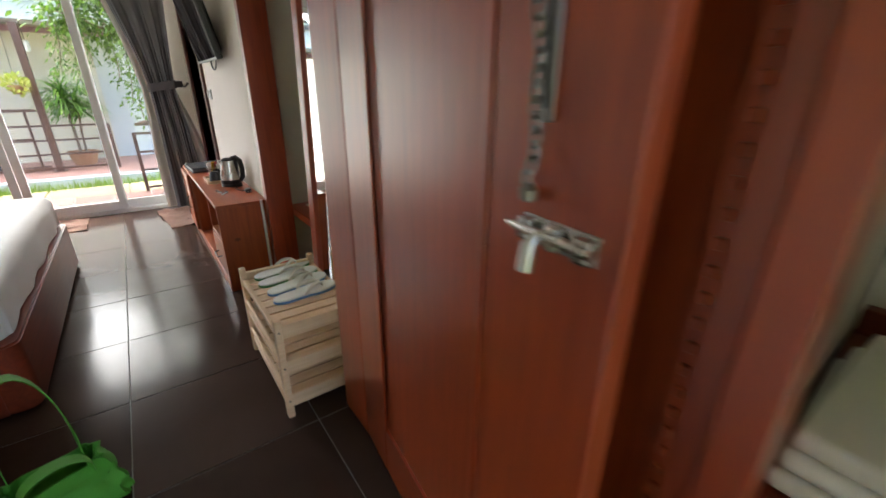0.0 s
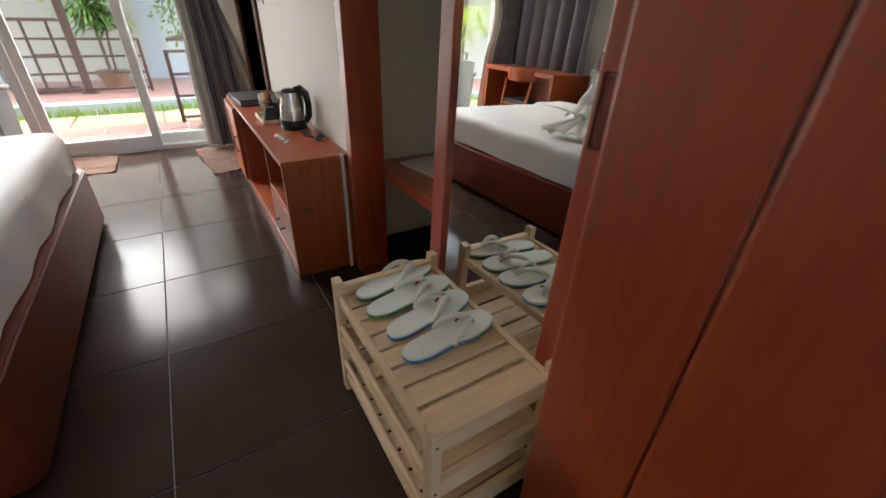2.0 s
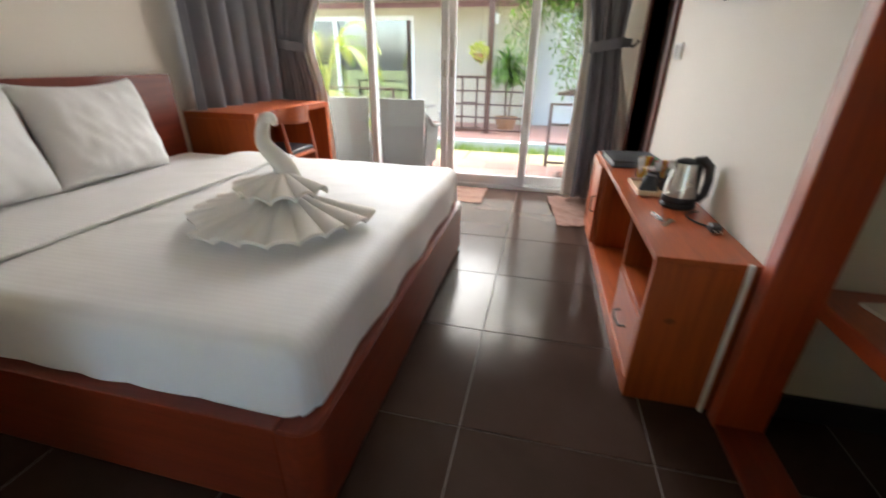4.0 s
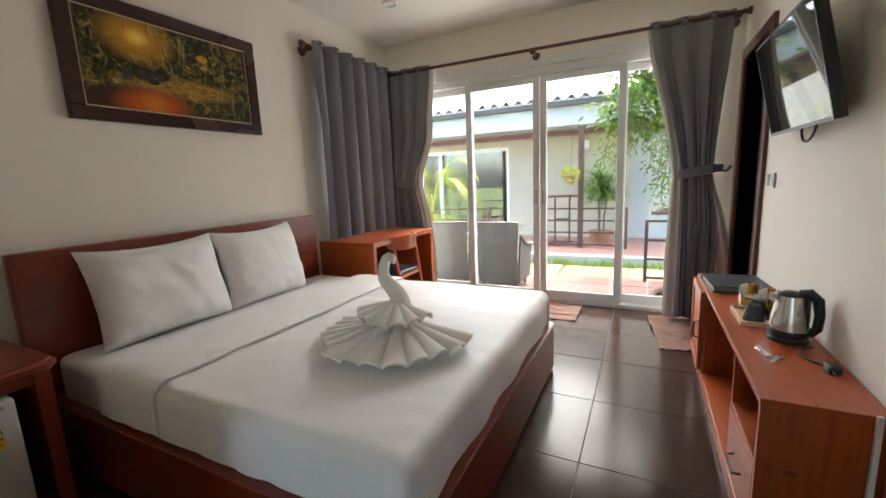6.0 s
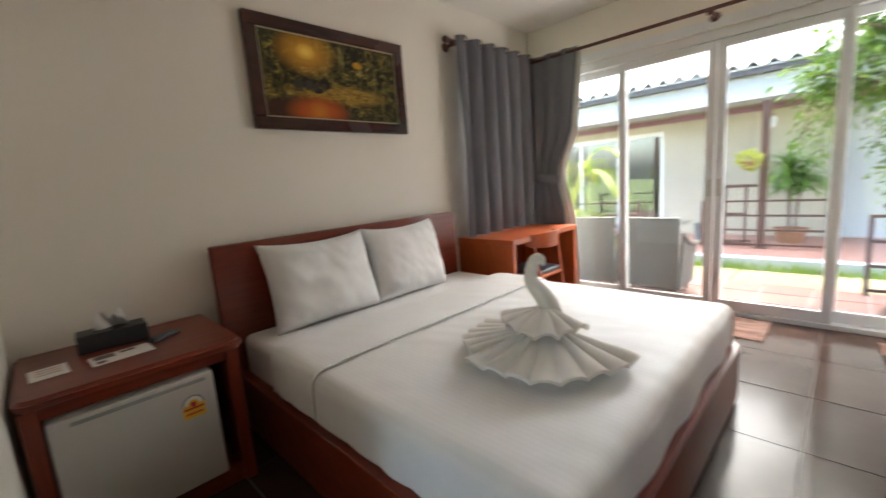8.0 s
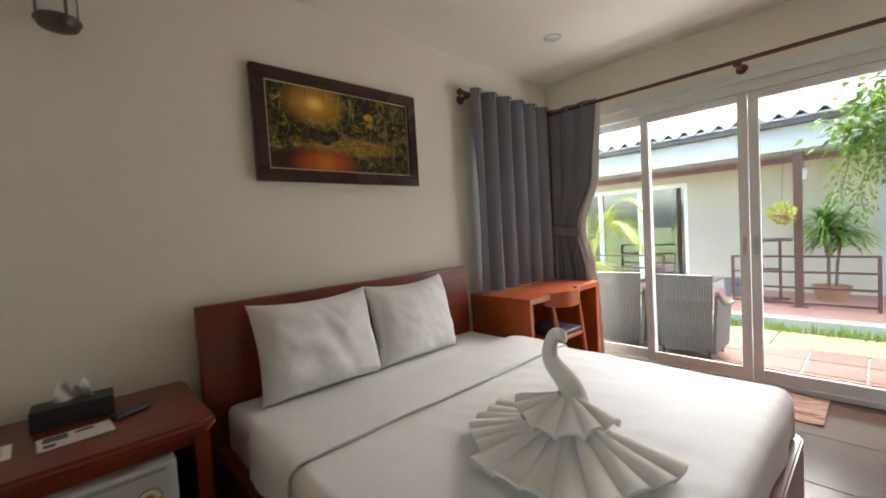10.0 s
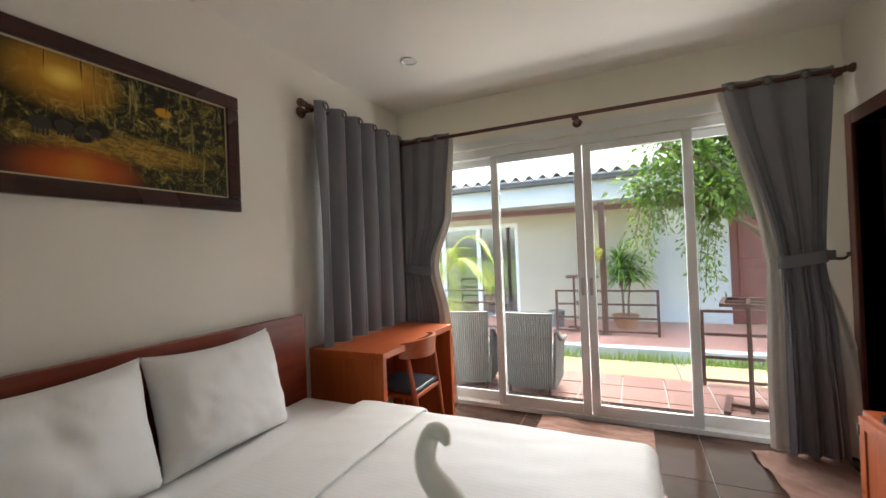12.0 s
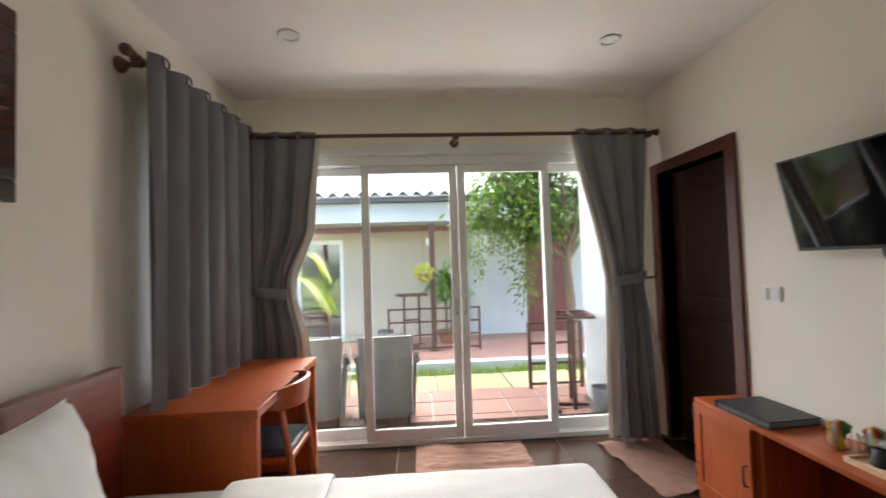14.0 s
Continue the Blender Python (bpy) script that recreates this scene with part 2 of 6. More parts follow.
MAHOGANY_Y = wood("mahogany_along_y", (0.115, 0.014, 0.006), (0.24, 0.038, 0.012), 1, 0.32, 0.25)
# the mahogany again, redder and brighter, lifting wood in the dim hall by colour
LIT_WOOD = wood("lit_hall_wood_upright", (0.27, 0.03, 0.006), (0.52, 0.082, 0.015), 2, 0.36, 1.0, gloss=0.36)
LIT_WOOD_Y = wood("lit_hall_wood_along_y", (0.27, 0.03, 0.006), (0.52, 0.082, 0.015), 1, 0.36, 1.0, gloss=0.36)
CHERRY = wood("cherry_upright", (0.24, 0.04, 0.007), (0.48, 0.1, 0.014), 2, 0.4, 0.12, knots=0.7)
CHERRY_Y = wood("cherry_along_y", (0.24, 0.04, 0.007), (0.48, 0.1, 0.014), 1, 0.36, 0.15)
FRAME_RED = wood("dark_red_door_frame", (0.06, 0.01, 0.006), (0.13, 0.024, 0.012), 2, 0.35, 0.2)
DARKWOOD = wood("dark_bathroom_door_wood", (0.018, 0.004, 0.003), (0.04, 0.008, 0.005), 2, 0.78, 0.0)
PICTURE_WOOD = wood("dark_picture_frame", (0.026, 0.006, 0.004), (0.062, 0.014, 0.009), 1, 0.24, 0.05)
RODWOOD = wood("dark_curtain_rod_wood", (0.05, 0.014, 0.008), (0.12, 0.03, 0.015), 0, 0.3, 0.4)
PINE = wood("pale_pine", (0.62, 0.4, 0.23), (0.84, 0.61, 0.39), 0, 0.5, 0.1, 1.4)
PINE_Y = wood("pale_pine_long", (0.62, 0.4, 0.23), (0.84, 0.61, 0.39), 1, 0.5, 0.1, 1.4)
FLOOR_TILE = per_piece("dark_glazed_floor_tile", (0.032, 0.018, 0.013), (0.056, 0.034, 0.026), 0.15, 3.0, 0.3, 0.0, 0.1, pebble=0.4)
GROUT = plain("grey_grout", (0.2, 0.18, 0.16), 0.8)
TERRACOTTA = per_piece("terracotta_terrace_tile", (0.2, 0.095, 0.075), (0.31, 0.165, 0.135), 0.5, 6.0)
PALE_GROUT = plain("pale_cement", (0.38, 0.34, 0.3), 0.85)
SANDSTONE = per_piece("sandstone_slab", (0.26, 0.205, 0.1), (0.38, 0.31, 0.165), 0.8, 4.0, 0.4)
LINEN = linen("striped_white_cotton", (0.83, 0.82, 0.8), True)
PILLOW_LINEN = linen("white_pillow_cotton", (0.84, 0.83, 0.82), False)
TOWEL = plain("white_terry_towel", (0.8, 0.76, 0.7), 0.95, var=0.04, scale=12, bump=0.5, fine=420)
CURTAIN = plain("grey_curtain_cloth", (0.2, 0.2, 0.228), 0.8, var=0.1, scale=3, bump=0.2, fine=300)
LINING = plain("white_curtain_lining", (0.72, 0.7, 0.66), 0.85, var=0.04, bump=0.1, fine=200)
PVC = plain("white_door_profile", (0.78, 0.79, 0.79), 0.35, var=0.03, bump=0.02)
PANE = dimmed_pane("door_glass")
FAR_PANE = dimmed_pane("reflecting_window_glass", 2.3)
MIRROR_M, _n, _l, _b = nodes_of("mirror_silver")
_b.inputs["Base Color"].default_value, _b.inputs["Metallic"].default_value, _b.inputs["Roughness"].default_value = (0.86, 0.88, 0.87, 1), 1.0, 0.01
PAINTING = painting_mat()
CREAM_LINE = plain("cream_picture_slip", (0.62, 0.5, 0.33), 0.5)
BLACK = plain("black_plastic", (0.018, 0.018, 0.02), 0.35, var=0.2, bump=0.03)
LEATHER = plain("black_leatherette", (0.02, 0.021, 0.024), 0.42, var=0.2, bump=0.4, fine=350)
SCREEN = plain("television_screen", (0.006, 0.006, 0.007), -0.04, var=0.05, bump=0.0, spec=0.6)
STEEL = plain("brushed_steel", (0.62, 0.6, 0.57), 0.28, 1.0, var=0.05, bump=0.03)
DARK_STEEL = plain("worn_dark_metal", (0.12, 0.1, 0.09), 0.4, 0.9, var=0.15, bump=0.05)
LOCK_METAL = plain("satin_nickel", (0.5, 0.47, 0.44), 0.33, 1.0, var=0.08, bump=0.03)
CHAIN_METAL = plain("dull_nickel_chain", (0.3, 0.27, 0.25), 0.4, 1.0, var=0.12, bump=0.05)
WHITE_PLASTIC = plain("white_plastic", (0.75, 0.75, 0.73), 0.35, var=0.03, bump=0.02)
FRIDGE_GREY = plain("off_white_fridge_enamel", (0.52, 0.5, 0.47), 0.35, var=0.03, bump=0.05)
PAPER = plain("printed_paper", (0.76, 0.74, 0.71), 0.7, var=0.04)
INK = plain("printing_ink", (0.12, 0.11, 0.11), 0.6)
YELLOW = plain("yellow_label_print", (0.75, 0.45, 0.03), 0.5, var=0.05)
RED = plain("red_print", (0.5, 0.03, 0.03), 0.5, var=0.05)
GREEN_RUBBER = plain("green_rubber", (0.1, 0.3, 0.1), 0.7)
BLUE_RUBBER = plain("blue_rubber", (0.12, 0.26, 0.5), 0.7)
WHITE_RUBBER = plain("white_foam_sole", (0.74, 0.75, 0.7), 0.8, var=0.05, bump=0.3, fine=500)
STRAP_RUBBER = plain("cream_rubber_strap", (0.66, 0.63, 0.55), 0.45, var=0.04)
BAG_GREEN = plain("green_shopping_bag_cloth", (0.07, 0.28, 0.02), 0.75, var=0.12, bump=0.3, fine=300)
MAT_CLOTH = plain("salmon_floor_towel", (0.26, 0.15, 0.115), 0.95, var=0.25, scale=10, bump=0.5, fine=300)
BLUE_SEAT = plain("dark_blue_seat_pad", (0.03, 0.04, 0.055), 0.35, var=0.1, bump=0.2, fine=300)
WICKER = plain("grey_woven_rattan", (0.15, 0.147, 0.138), 0.7, var=0.25, scale=30, bump=0.6, fine=160)
BROWN_METAL = plain("brown_painted_steel", (0.09, 0.045, 0.035), 0.45, var=0.2, bump=0.08)
HOUSE_WALL = plain("cream_outside_render", (0.5, 0.45, 0.36), 0.85, var=0.1, scale=1.6, bump=0.3, fine=40)
HOUSE_WHITE = plain("white_outside_render", (0.46, 0.47, 0.475), 0.8, var=0.06, scale=1.6, bump=0.2, fine=40)
PURPLE = plain("mauve_fascia_paint", (0.26, 0.13, 0.17), 0.6)
GUTTER = plain("dark_gutter", (0.07, 0.06, 0.06), 0.5)
ROOF = plain("grey_cement_roof_tile", (0.4, 0.385, 0.37), 0.8, var=0.25, scale=4, bump=0.4, fine=30)
DOOR_RED = wood("red_brown_outside_door", (0.1, 0.02, 0.015), (0.17, 0.04, 0.03), 2, 0.5, 0.1)
EARTH = plain("grassy_earth", (0.13, 0.16, 0.05), 0.95, var=0.4, scale=3, bump=0.6, fine=40)
GRASS = leafy("grass_blade", (0.11, 0.2, 0.02), (0.3, 0.4, 0.06))
LEAF = leafy("tree_leaf", (0.03, 0.075, 0.006), (0.16, 0.26, 0.03))
STRAP_LEAF = leafy("strap_leaf", (0.05, 0.13, 0.015), (0.2, 0.36, 0.05))
PALM_LEAF = leafy("palm_leaf", (0.08, 0.2, 0.015), (0.34, 0.34, 0.03))
YELLOW_LEAF = leafy("yellow_leaf", (0.3, 0.36, 0.05), (0.5, 0.5, 0.12))
BARK = plain("grey_brown_bark", (0.16, 0.11, 0.08), 0.9, var=0.35, scale=14, bump=0.8, fine=60)
ROBE = plain("dark_blue_patterned_cotton", (0.03, 0.06, 0.15), 0.85, var=0.75, scale=38, bump=0.2, fine=200)
CLAY = plain("clay_pot", (0.3, 0.16, 0.09), 0.8, var=0.15)
GREY_PLASTIC = plain("grey_plastic", (0.12, 0.13, 0.14), 0.45)
CLEAR = glass("clear_glass", (0.97, 1.0, 0.99))
TABLE_GLASS = glass("green_table_glass", (0.8, 0.95, 0.9))
ROOM_DARK = plain("dim_room_wall", (0.3, 0.3, 0.29), 0.8)
FAR_ROOM = plain("pale_far_room_wall", (0.68, 0.68, 0.66), 0.8)

# ---------------------------------------------------------------- mesh helpers


def add_box(bm, lo, hi):
    """An upright box between two corners."""
    m = Matrix.Translation([(a + b) / 2 for a, b in zip(lo, hi)]) @ Matrix.Diagonal([max(1e-4, b - a) for a, b in zip(lo, hi)] + [1])
    return bmesh.ops.create_cube(bm, size=1, matrix=m)["verts"]


def box(*pairs, bevel=0.0, seg=2):
    bm = bmesh.new()
    for lo, hi in pairs:
        add_box(bm, lo, hi)
    if bevel:
        bmesh.ops.bevel(bm, geom=bm.edges[:], offset=bevel, segments=seg, affect="EDGES", profile=0.6)
    return bm


def lathe(profile, n=24, cap=True):
    """A turned body round z from (radius, height) pairs, bottom to top."""
    bm = bmesh.new()
    rings = [[bm.verts.new((r * math.cos(2 * math.pi * k / n), r * math.sin(2 * math.pi * k / n), z)) for k in range(n)] for r, z in profile]
    for a, b in zip(rings, rings[1:]):
        for k in range(n):
            bm.faces.new((a[k], a[(k + 1) % n], b[(k + 1) % n], b[k]))
    if cap:
        bm.faces.new(rings[0][::-1])
        bm.faces.new(rings[-1])
    return bm


def add_tube(bm, pts, radius, n=8):
    """A round bar along points; radius is one number or one for each point."""
    pts = [Vector(p) for p in pts]
    rad = radius if isinstance(radius, (list, tuple)) else [radius] * len(pts)
    rings, side = [], None
    for i, p in enumerate(pts):
        d = (pts[min(i + 1, len(pts) - 1)] - pts[max(i - 1, 0)]).normalized()
        if side is None:
            side = d.orthogonal().normalized()
        side = (side - d * side.dot(d)).normalized()
        up = d.cross(side)
        rings.append([bm.verts.new(p + (side * math.cos(2 * math.pi * k / n) + up * math.sin(2 * math.pi * k / n)) * rad[i]) for k in range(n)])
    for a, b in zip(rings, rings[1:]):
        for k in range(n):
            bm.faces.new((a[k], a[(k + 1) % n], b[(k + 1) % n], b[k]))
    bm.faces.new(rings[0][::-1])
    bm.faces.new(rings[-1])
    return bm


def tube(pts, radius, n=8):
    return add_tube(bmesh.new(), pts, radius, n)


def sheet(fn, nu, nv, thick=0.0):
    """A surface from fn(u, v), u and v from 0 to 1; with a thickness it is closed."""
    bm = bmesh.new()
    g = [[bm.verts.new(fn(i / nu, j / nv)) for j in range(nv + 1)] for i in range(nu + 1)]
    for i in range(nu):
        for j in range(nv):
            bm.faces.new((g[i][j], g[i + 1][j], g[i + 1][j + 1], g[i][j + 1]))
    if thick:
        bm.normal_update()
        bmesh.ops.solidify(bm, geom=bm.faces[:], thickness=thick)
    return bm


def shell(fa, fb, nu, nv):
    """A closed cloth between two surfaces, joined round the edges."""
    bm = bmesh.new()
    g = [[[bm.verts.new(fn(i / nu, j / nv)) for j in range(nv + 1)] for i in range(nu + 1)] for fn in (fa, fb)]
    for k in (0, 1):
        for i in range(nu):
            for j in range(nv):
                bm.faces.new((g[k][i][j], g[k][i + 1][j], g[k][i + 1][j + 1], g[k][i][j + 1]))
    rim = [(i, 0) for i in range(nu)] + [(nu, j) for j in range(nv)] + [(i, nv) for i in range(nu, 0, -1)] + [(0, j) for j in range(nv, 0, -1)]
    for (i, j), (p, q) in zip(rim, rim[1:] + rim[:1]):
        bm.faces.new((g[0][i][j], g[0][p][q], g[1][p][q], g[1][i][j]))
    return bm


def cloth(fn, nu, nv, off):
    """A closed cloth: fn(u, v) and the same moved by off."""
    return shell(fn, lambda u, v: fn(u, v) + Vector(off), nu, nv)


def outline(pts, z0, z1, bevel=0.0):
    """A plate with the given outline in x and y."""
    bm = bmesh.new()
    f = bm.faces.new([bm.verts.new((x, y, z0)) for x, y in pts])
    up = bmesh.ops.extrude_face_region(bm, geom=[f])["geom"]
    bmesh.ops.translate(bm, verts=[v for v in up if isinstance(v, bmesh.types.BMVert)], vec=(0, 0, z1 - z0))
    bmesh.ops.recalc_face_normals(bm, faces=bm.faces)
    if bevel:
        bmesh.ops.bevel(bm, geom=[e for e in bm.edges if abs(e.verts[0].co.z - e.verts[1].co.z) < 1e-5], offset=bevel, segments=3, affect="EDGES")
    return bm


def bez(p0, p1, p2, p3, n=12):
    p0, p1, p2, p3 = map(Vector, (p0, p1, p2, p3))
    return [p0 * (1 - t) ** 3 + p1 * 3 * t * (1 - t) ** 2 + p2 * 3 * t * t * (1 - t) + p3 * t ** 3 for t in (k / n for k in range(n + 1))]


def mesh_of(name, bm, material, smooth=False):
    me = bpy.data.meshes.new(name)
    bmesh.ops.recalc_face_normals(bm, faces=bm.faces)
    bm.to_mesh(me)
    bm.free()
    me.materials.append(material)
    if smooth:
        for p in me.polygons:
            p.use_smooth = True
        me.set_sharp_from_angle(angle=radians(38))
    return me


def part(name, bm, material, parent=None, label="", smooth=False, at=None):
    ob = new(name, mesh_of(name, bm, material, smooth))
    if parent:
        ob.parent = parent
    if at is not None:
        ob.matrix_basis = at
    if label:
        ob["label"] = label
    return ob


def thing(name, x, y, z, rz, label, category, group=""):
    ob = new(name)
    ob.empty_display_size = 0.1
    ob.matrix_basis = pose(x, y, z, 0, 0, rz)
    return tagged(ob, label, category, group)


def setting(name, bm, material, label, category, smooth=False):
    return tagged(part(name, bm, material, smooth=smooth), label, category, kind="structure")


# ---------------------------------------------------------------- the room
W, E, S, N, TOP = -2.55, 0.65, 1.17, 5.18, 2.68
D0, D1, DTOP = -2.33, 0.46, 2.24   # glass door opening

setting("wall_west", box(((W - 0.15, S - 0.1, 0), (W, 4.16, TOP)), ((W - 0.15, 4.95, 0), (W, N + 0.2, TOP)),
        ((W - 0.15, 4.16, 0), (W, 4.95, 0.85)), ((W - 0.15, 4.16, 2.2), (W, 4.95, TOP))), WALL,
        "plain cream painted wall behind the bed", "wall")
setting("wall_north", box(((W, N, 0), (D0, N + 0.2, TOP)), ((D1, N, 0), (E + 0.3, N + 0.2, TOP)), ((D0, N, DTOP), (D1, N + 0.2, TOP))), WALL,
        "cream wall round the sliding glass door", "wall")
setting("wall_east", box(((E, 2.635, 0), (E + 0.14, 4.36, TOP)), ((E, 4.36, 2.02), (E + 0.14, 5.06, TOP)), ((E, 5.06, 0), (E + 0.14, N, TOP))), WALL,
        "cream wall with bathroom doorway and television", "wall")
setting("wall_south", box(((W, S - 0.12, 0), (-0.78, S, TOP))), WALL, "cream wall beside the bedside cabinet", "wall")
setting("wall_corridor", box(((-0.9, -1.5, 0), (-0.78, S - 0.12, TOP))), WALL, "plain cream corridor wall", "wall")
# unseen doorway-sized gap, added to let daylight into the hall
setting("wall_back", box(((-0.9, -1.62, 0), (0.1, -1.5, TOP)), ((1.0, -1.62, 0), (1.4, -1.5, TOP)), ((0.1, -1.62, 2.1), (1.0, -1.5, TOP))), WALL, "plain cream back wall with an unseen opening added to light the hall", "wall")
# out of view, put here to block the back opening's light from the shelf
setting("wall_linen_screen", box(((0.42, -0.87, 0), (1.3, -0.77, TOP))), WALL, "unseen plain cream wall added to keep light off the linen shelf", "wall")
setting("wall_entrance", box(((0.55, 1.1, 0), (0.68, 1.29, TOP)), ((0.55, 0.165, 2.06), (0.68, 1.1, TOP)), ((0.55, 0.06, 2.06), (0.68, 0.165, TOP))), WALL,
        "cream wall over the entrance door", "wall")
for nm, lo, hi in (("wall_niche_back", (1.3, -1.5, 0), (1.4, 2.8, TOP)), ("wall_niche_end", (0.79, 2.7, 0), (1.3, 2.8, TOP)), ("wall_niche_side", (0.68, 1.2, 0), (1.3, 1.29, TOP)),
                   ("wall_door_side", (0.68, 0.06, 0), (1.3, 0.13, TOP)), ("wall_niche_head", (0.56, 1.29, 2.2), (0.77, 2.585, TOP)), ("wall_linen_head", (0.56, -0.77, 2.2), (0.68, 0.06, TOP))):
    setting(nm, box((lo, hi)), WALL, "plain cream inside wall of the wardrobe niche", "wall")
setting("niche_skirting", box(((0.791, 2.68, 0.0), (1.3, 2.699, 0.09)), ((1.285, 1.29, 0.0), (1.299, 2.68, 0.09))), BLACK, "black skirting in the wardrobe niche", "baseboard")
# runs on unseen past the back wall, added there to shade the opening
setting("ceiling", box(((W - 0.15, -3.0, TOP), (1.4, N + 0.2, TOP + 0.12))), CEIL, "flat white painted ceiling", "ceiling")
setting("bathroom_wall", box(((1.05, 4.1, 0), (1.15, 5.3, TOP)), ((0.79, 5.2, 0), (1.05, 5.3, TOP)), ((0.79, 4.1, 0), (1.05, 4.2, TOP))), ROOM_DARK, "dim wall beyond the bathroom doorway", "wall")
# stays out of view; added to block high sky light
setting("unseen_eave", box(((-4.2, N + 0.2, TOP), (1.4, 6.45, TOP + 0.1))), CEIL, "unseen white eave added to shade the terrace and the floor by the door", "roof")
setting("header_trim", box(((D0 - 0.05, N - 0.016, 2.24), (D1 + 0.05, N - 0.001, 2.31)), bevel=0.004), PVC, "white moulding over the glass door", "trim")

# dark tile floor: a grout bed with tiles laid in it
floor = setting("floor", box(((W - 0.1, -1.6, -0.14), (1.4, N + 0.2, -0.0022))), GROUT, "dark brown glossy tiled floor", "floor")
TX, TY = 0.605, 0.549
tile_me = mesh_of("floor_tile", box(((-TX / 2 + 0.002, -TY / 2 + 0.002, -0.008), (TX / 2 - 0.002, TY / 2 - 0.002, 0.0)), bevel=0.0012, seg=1), FLOOR_TILE)
for i in range(-4, 3):
    for j in range(-5, 8):
        t = new("tile", tile_me)
        t.parent, t.location = floor, (-0.2 + (i + 0.5) * TX, 1.275 + (j + 0.5) * TY, random.uniform(-0.0005, 0.0005))

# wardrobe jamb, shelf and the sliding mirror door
setting("niche_jamb", box(((0.625, 2.575, 0), (0.775, 2.633, TOP)), bevel=0.004), LIT_WOOD, "red-brown varnished jamb of the wardrobe niche", "trim")
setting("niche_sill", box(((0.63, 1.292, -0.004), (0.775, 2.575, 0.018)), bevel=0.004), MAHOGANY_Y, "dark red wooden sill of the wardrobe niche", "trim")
setting("niche_lintel", box(((0.625, 1.29, 2.16), (0.775, 2.575, 2.2)), bevel=0.004), LIT_WOOD_Y, "red-brown varnished lintel of the wardrobe niche", "trim")

md = thing("mirror_door", 0.71, 1.7, 0.0, 0, "sliding wardrobe door with a full-length mirror in red-brown wood", "mirror")
md.matrix_basis = pose(0.71, 1.7, 0.004, 0, 1.5, 1.5)
part("mirror", box(((-0.006, -0.235, 0.1), (0.002, 0.26, 2.08))), MIRROR_M, md, "clear silvered mirror glass")
part("stile", box(((-0.02, 0.25, 0.012), (0.02, 0.318, 2.15)), bevel=0.005), LIT_WOOD, md)
st = part("stile", box(((-0.02, -0.29, 0.012), (0.02, -0.225, 2.15)), bevel=0.005), LIT_WOOD, md)
part("rail", box(((-0.018, -0.225, 0.012), (0.018, 0.25, 0.1)), bevel=0.004), LIT_WOOD_Y, md)
part("rail", box(((-0.018, -0.225, 2.08), (0.018, 0.25, 2.15)), bevel=0.004), LIT_WOOD_Y, md)
# no recess is cut: the plate's darker wood paints its shade
part("finger_pull", box(((-0.0235, -0.275, 0.9), (-0.0195, -0.242, 1.04)), bevel=0.006), MAHOGANY, md, "finger pull with its recess drawn as a darker plate")

sh = thing("niche_shelf", 0.78, 1.29, 0.0, 0, "thick dark-red wooden luggage shelf in the niche", "shelf")
part("board", box(((0, 0.0, 0.455), (0.5, 1.405, 0.505)), bevel=0.006), LIT_WOOD_Y, sh)

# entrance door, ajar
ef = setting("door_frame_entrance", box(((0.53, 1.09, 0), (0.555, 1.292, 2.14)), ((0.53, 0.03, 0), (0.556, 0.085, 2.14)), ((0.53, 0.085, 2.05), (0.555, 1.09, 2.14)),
        ((0.557, 0.031, 0), (0.68, 0.129, 2.05)), ((0.6, 0.13, 0), (0.68, 0.24, 2.05)), bevel=0.006), LIT_WOOD, "red-brown varnished entrance door frame", "trim")
part("strike_strip", box(((0.566, 0.1295, 0.02), (0.5995, 0.152, 2.04)), bevel=0.003), LIT_WOOD, ef)
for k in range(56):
    part("notch", box(((0.5565, 0.1293, 0.05 + 0.035 * k), (0.566, 0.14, 0.066 + 0.035 * k)), bevel=0.002, seg=1), LIT_WOOD, ef)

ed = tagged(new("door_1"), "red-brown panelled wooden entrance door standing ajar", "door", kind="structure")
ed.matrix_basis = pose(0.548, 1.085, 0.0, 0, 0, -6.6)
LW = 0.925
part("stile", box(((-0.02, -0.19, 0.01), (0.02, 0.0, 2.04)), bevel=0.006), LIT_WOOD, ed)
part("stile", box(((-0.02, -LW, 0.01), (0.02, -LW + 0.235, 2.04)), bevel=0.006), LIT_WOOD, ed)
part("rail", box(((-0.019, -LW + 0.235, 0.01), (0.019, -0.19, 0.2)), bevel=0.004), LIT_WOOD_Y, ed)
part("rail", box(((-0.019, -LW + 0.235, 1.88), (0.019, -0.19, 2.04)), bevel=0.004), LIT_WOOD_Y, ed)
part("panel", box(((-0.011, -LW + 0.226, 0.19), (0.011, -0.181, 1.89)), bevel=0.004), LIT_WOOD, ed)
part("moulding", box(((-0.024, -LW + 0.235, 0.2), (-0.0185, -LW + 0.252, 1.88)), ((-0.024, -0.207, 0.2), (-0.0185, -0.19, 1.88)), bevel=0.0025), LIT_WOOD, ed)
sb = part("slide_bolt", box(((-0.023, -LW + 0.03, 1.053), (-0.019, -LW + 0.15, 1.089)), bevel=0.0015), STEEL, ed, "bright steel sliding bolt")
for q in (0.032, 0.078, 0.126):
    part("guide", box(((-0.037, -LW + q, 1.056), (-0.022, -LW + q + 0.022, 1.086)), bevel=0.004), STEEL, sb)
part("rod", tube([(-0.032, -LW + 0.03, 1.071), (-0.032, -LW + 0.155, 1.071), (-0.031, -LW + 0.175, 1.071)], [0.0075, 0.0075, 0.003], 12), STEEL, sb, smooth=True)
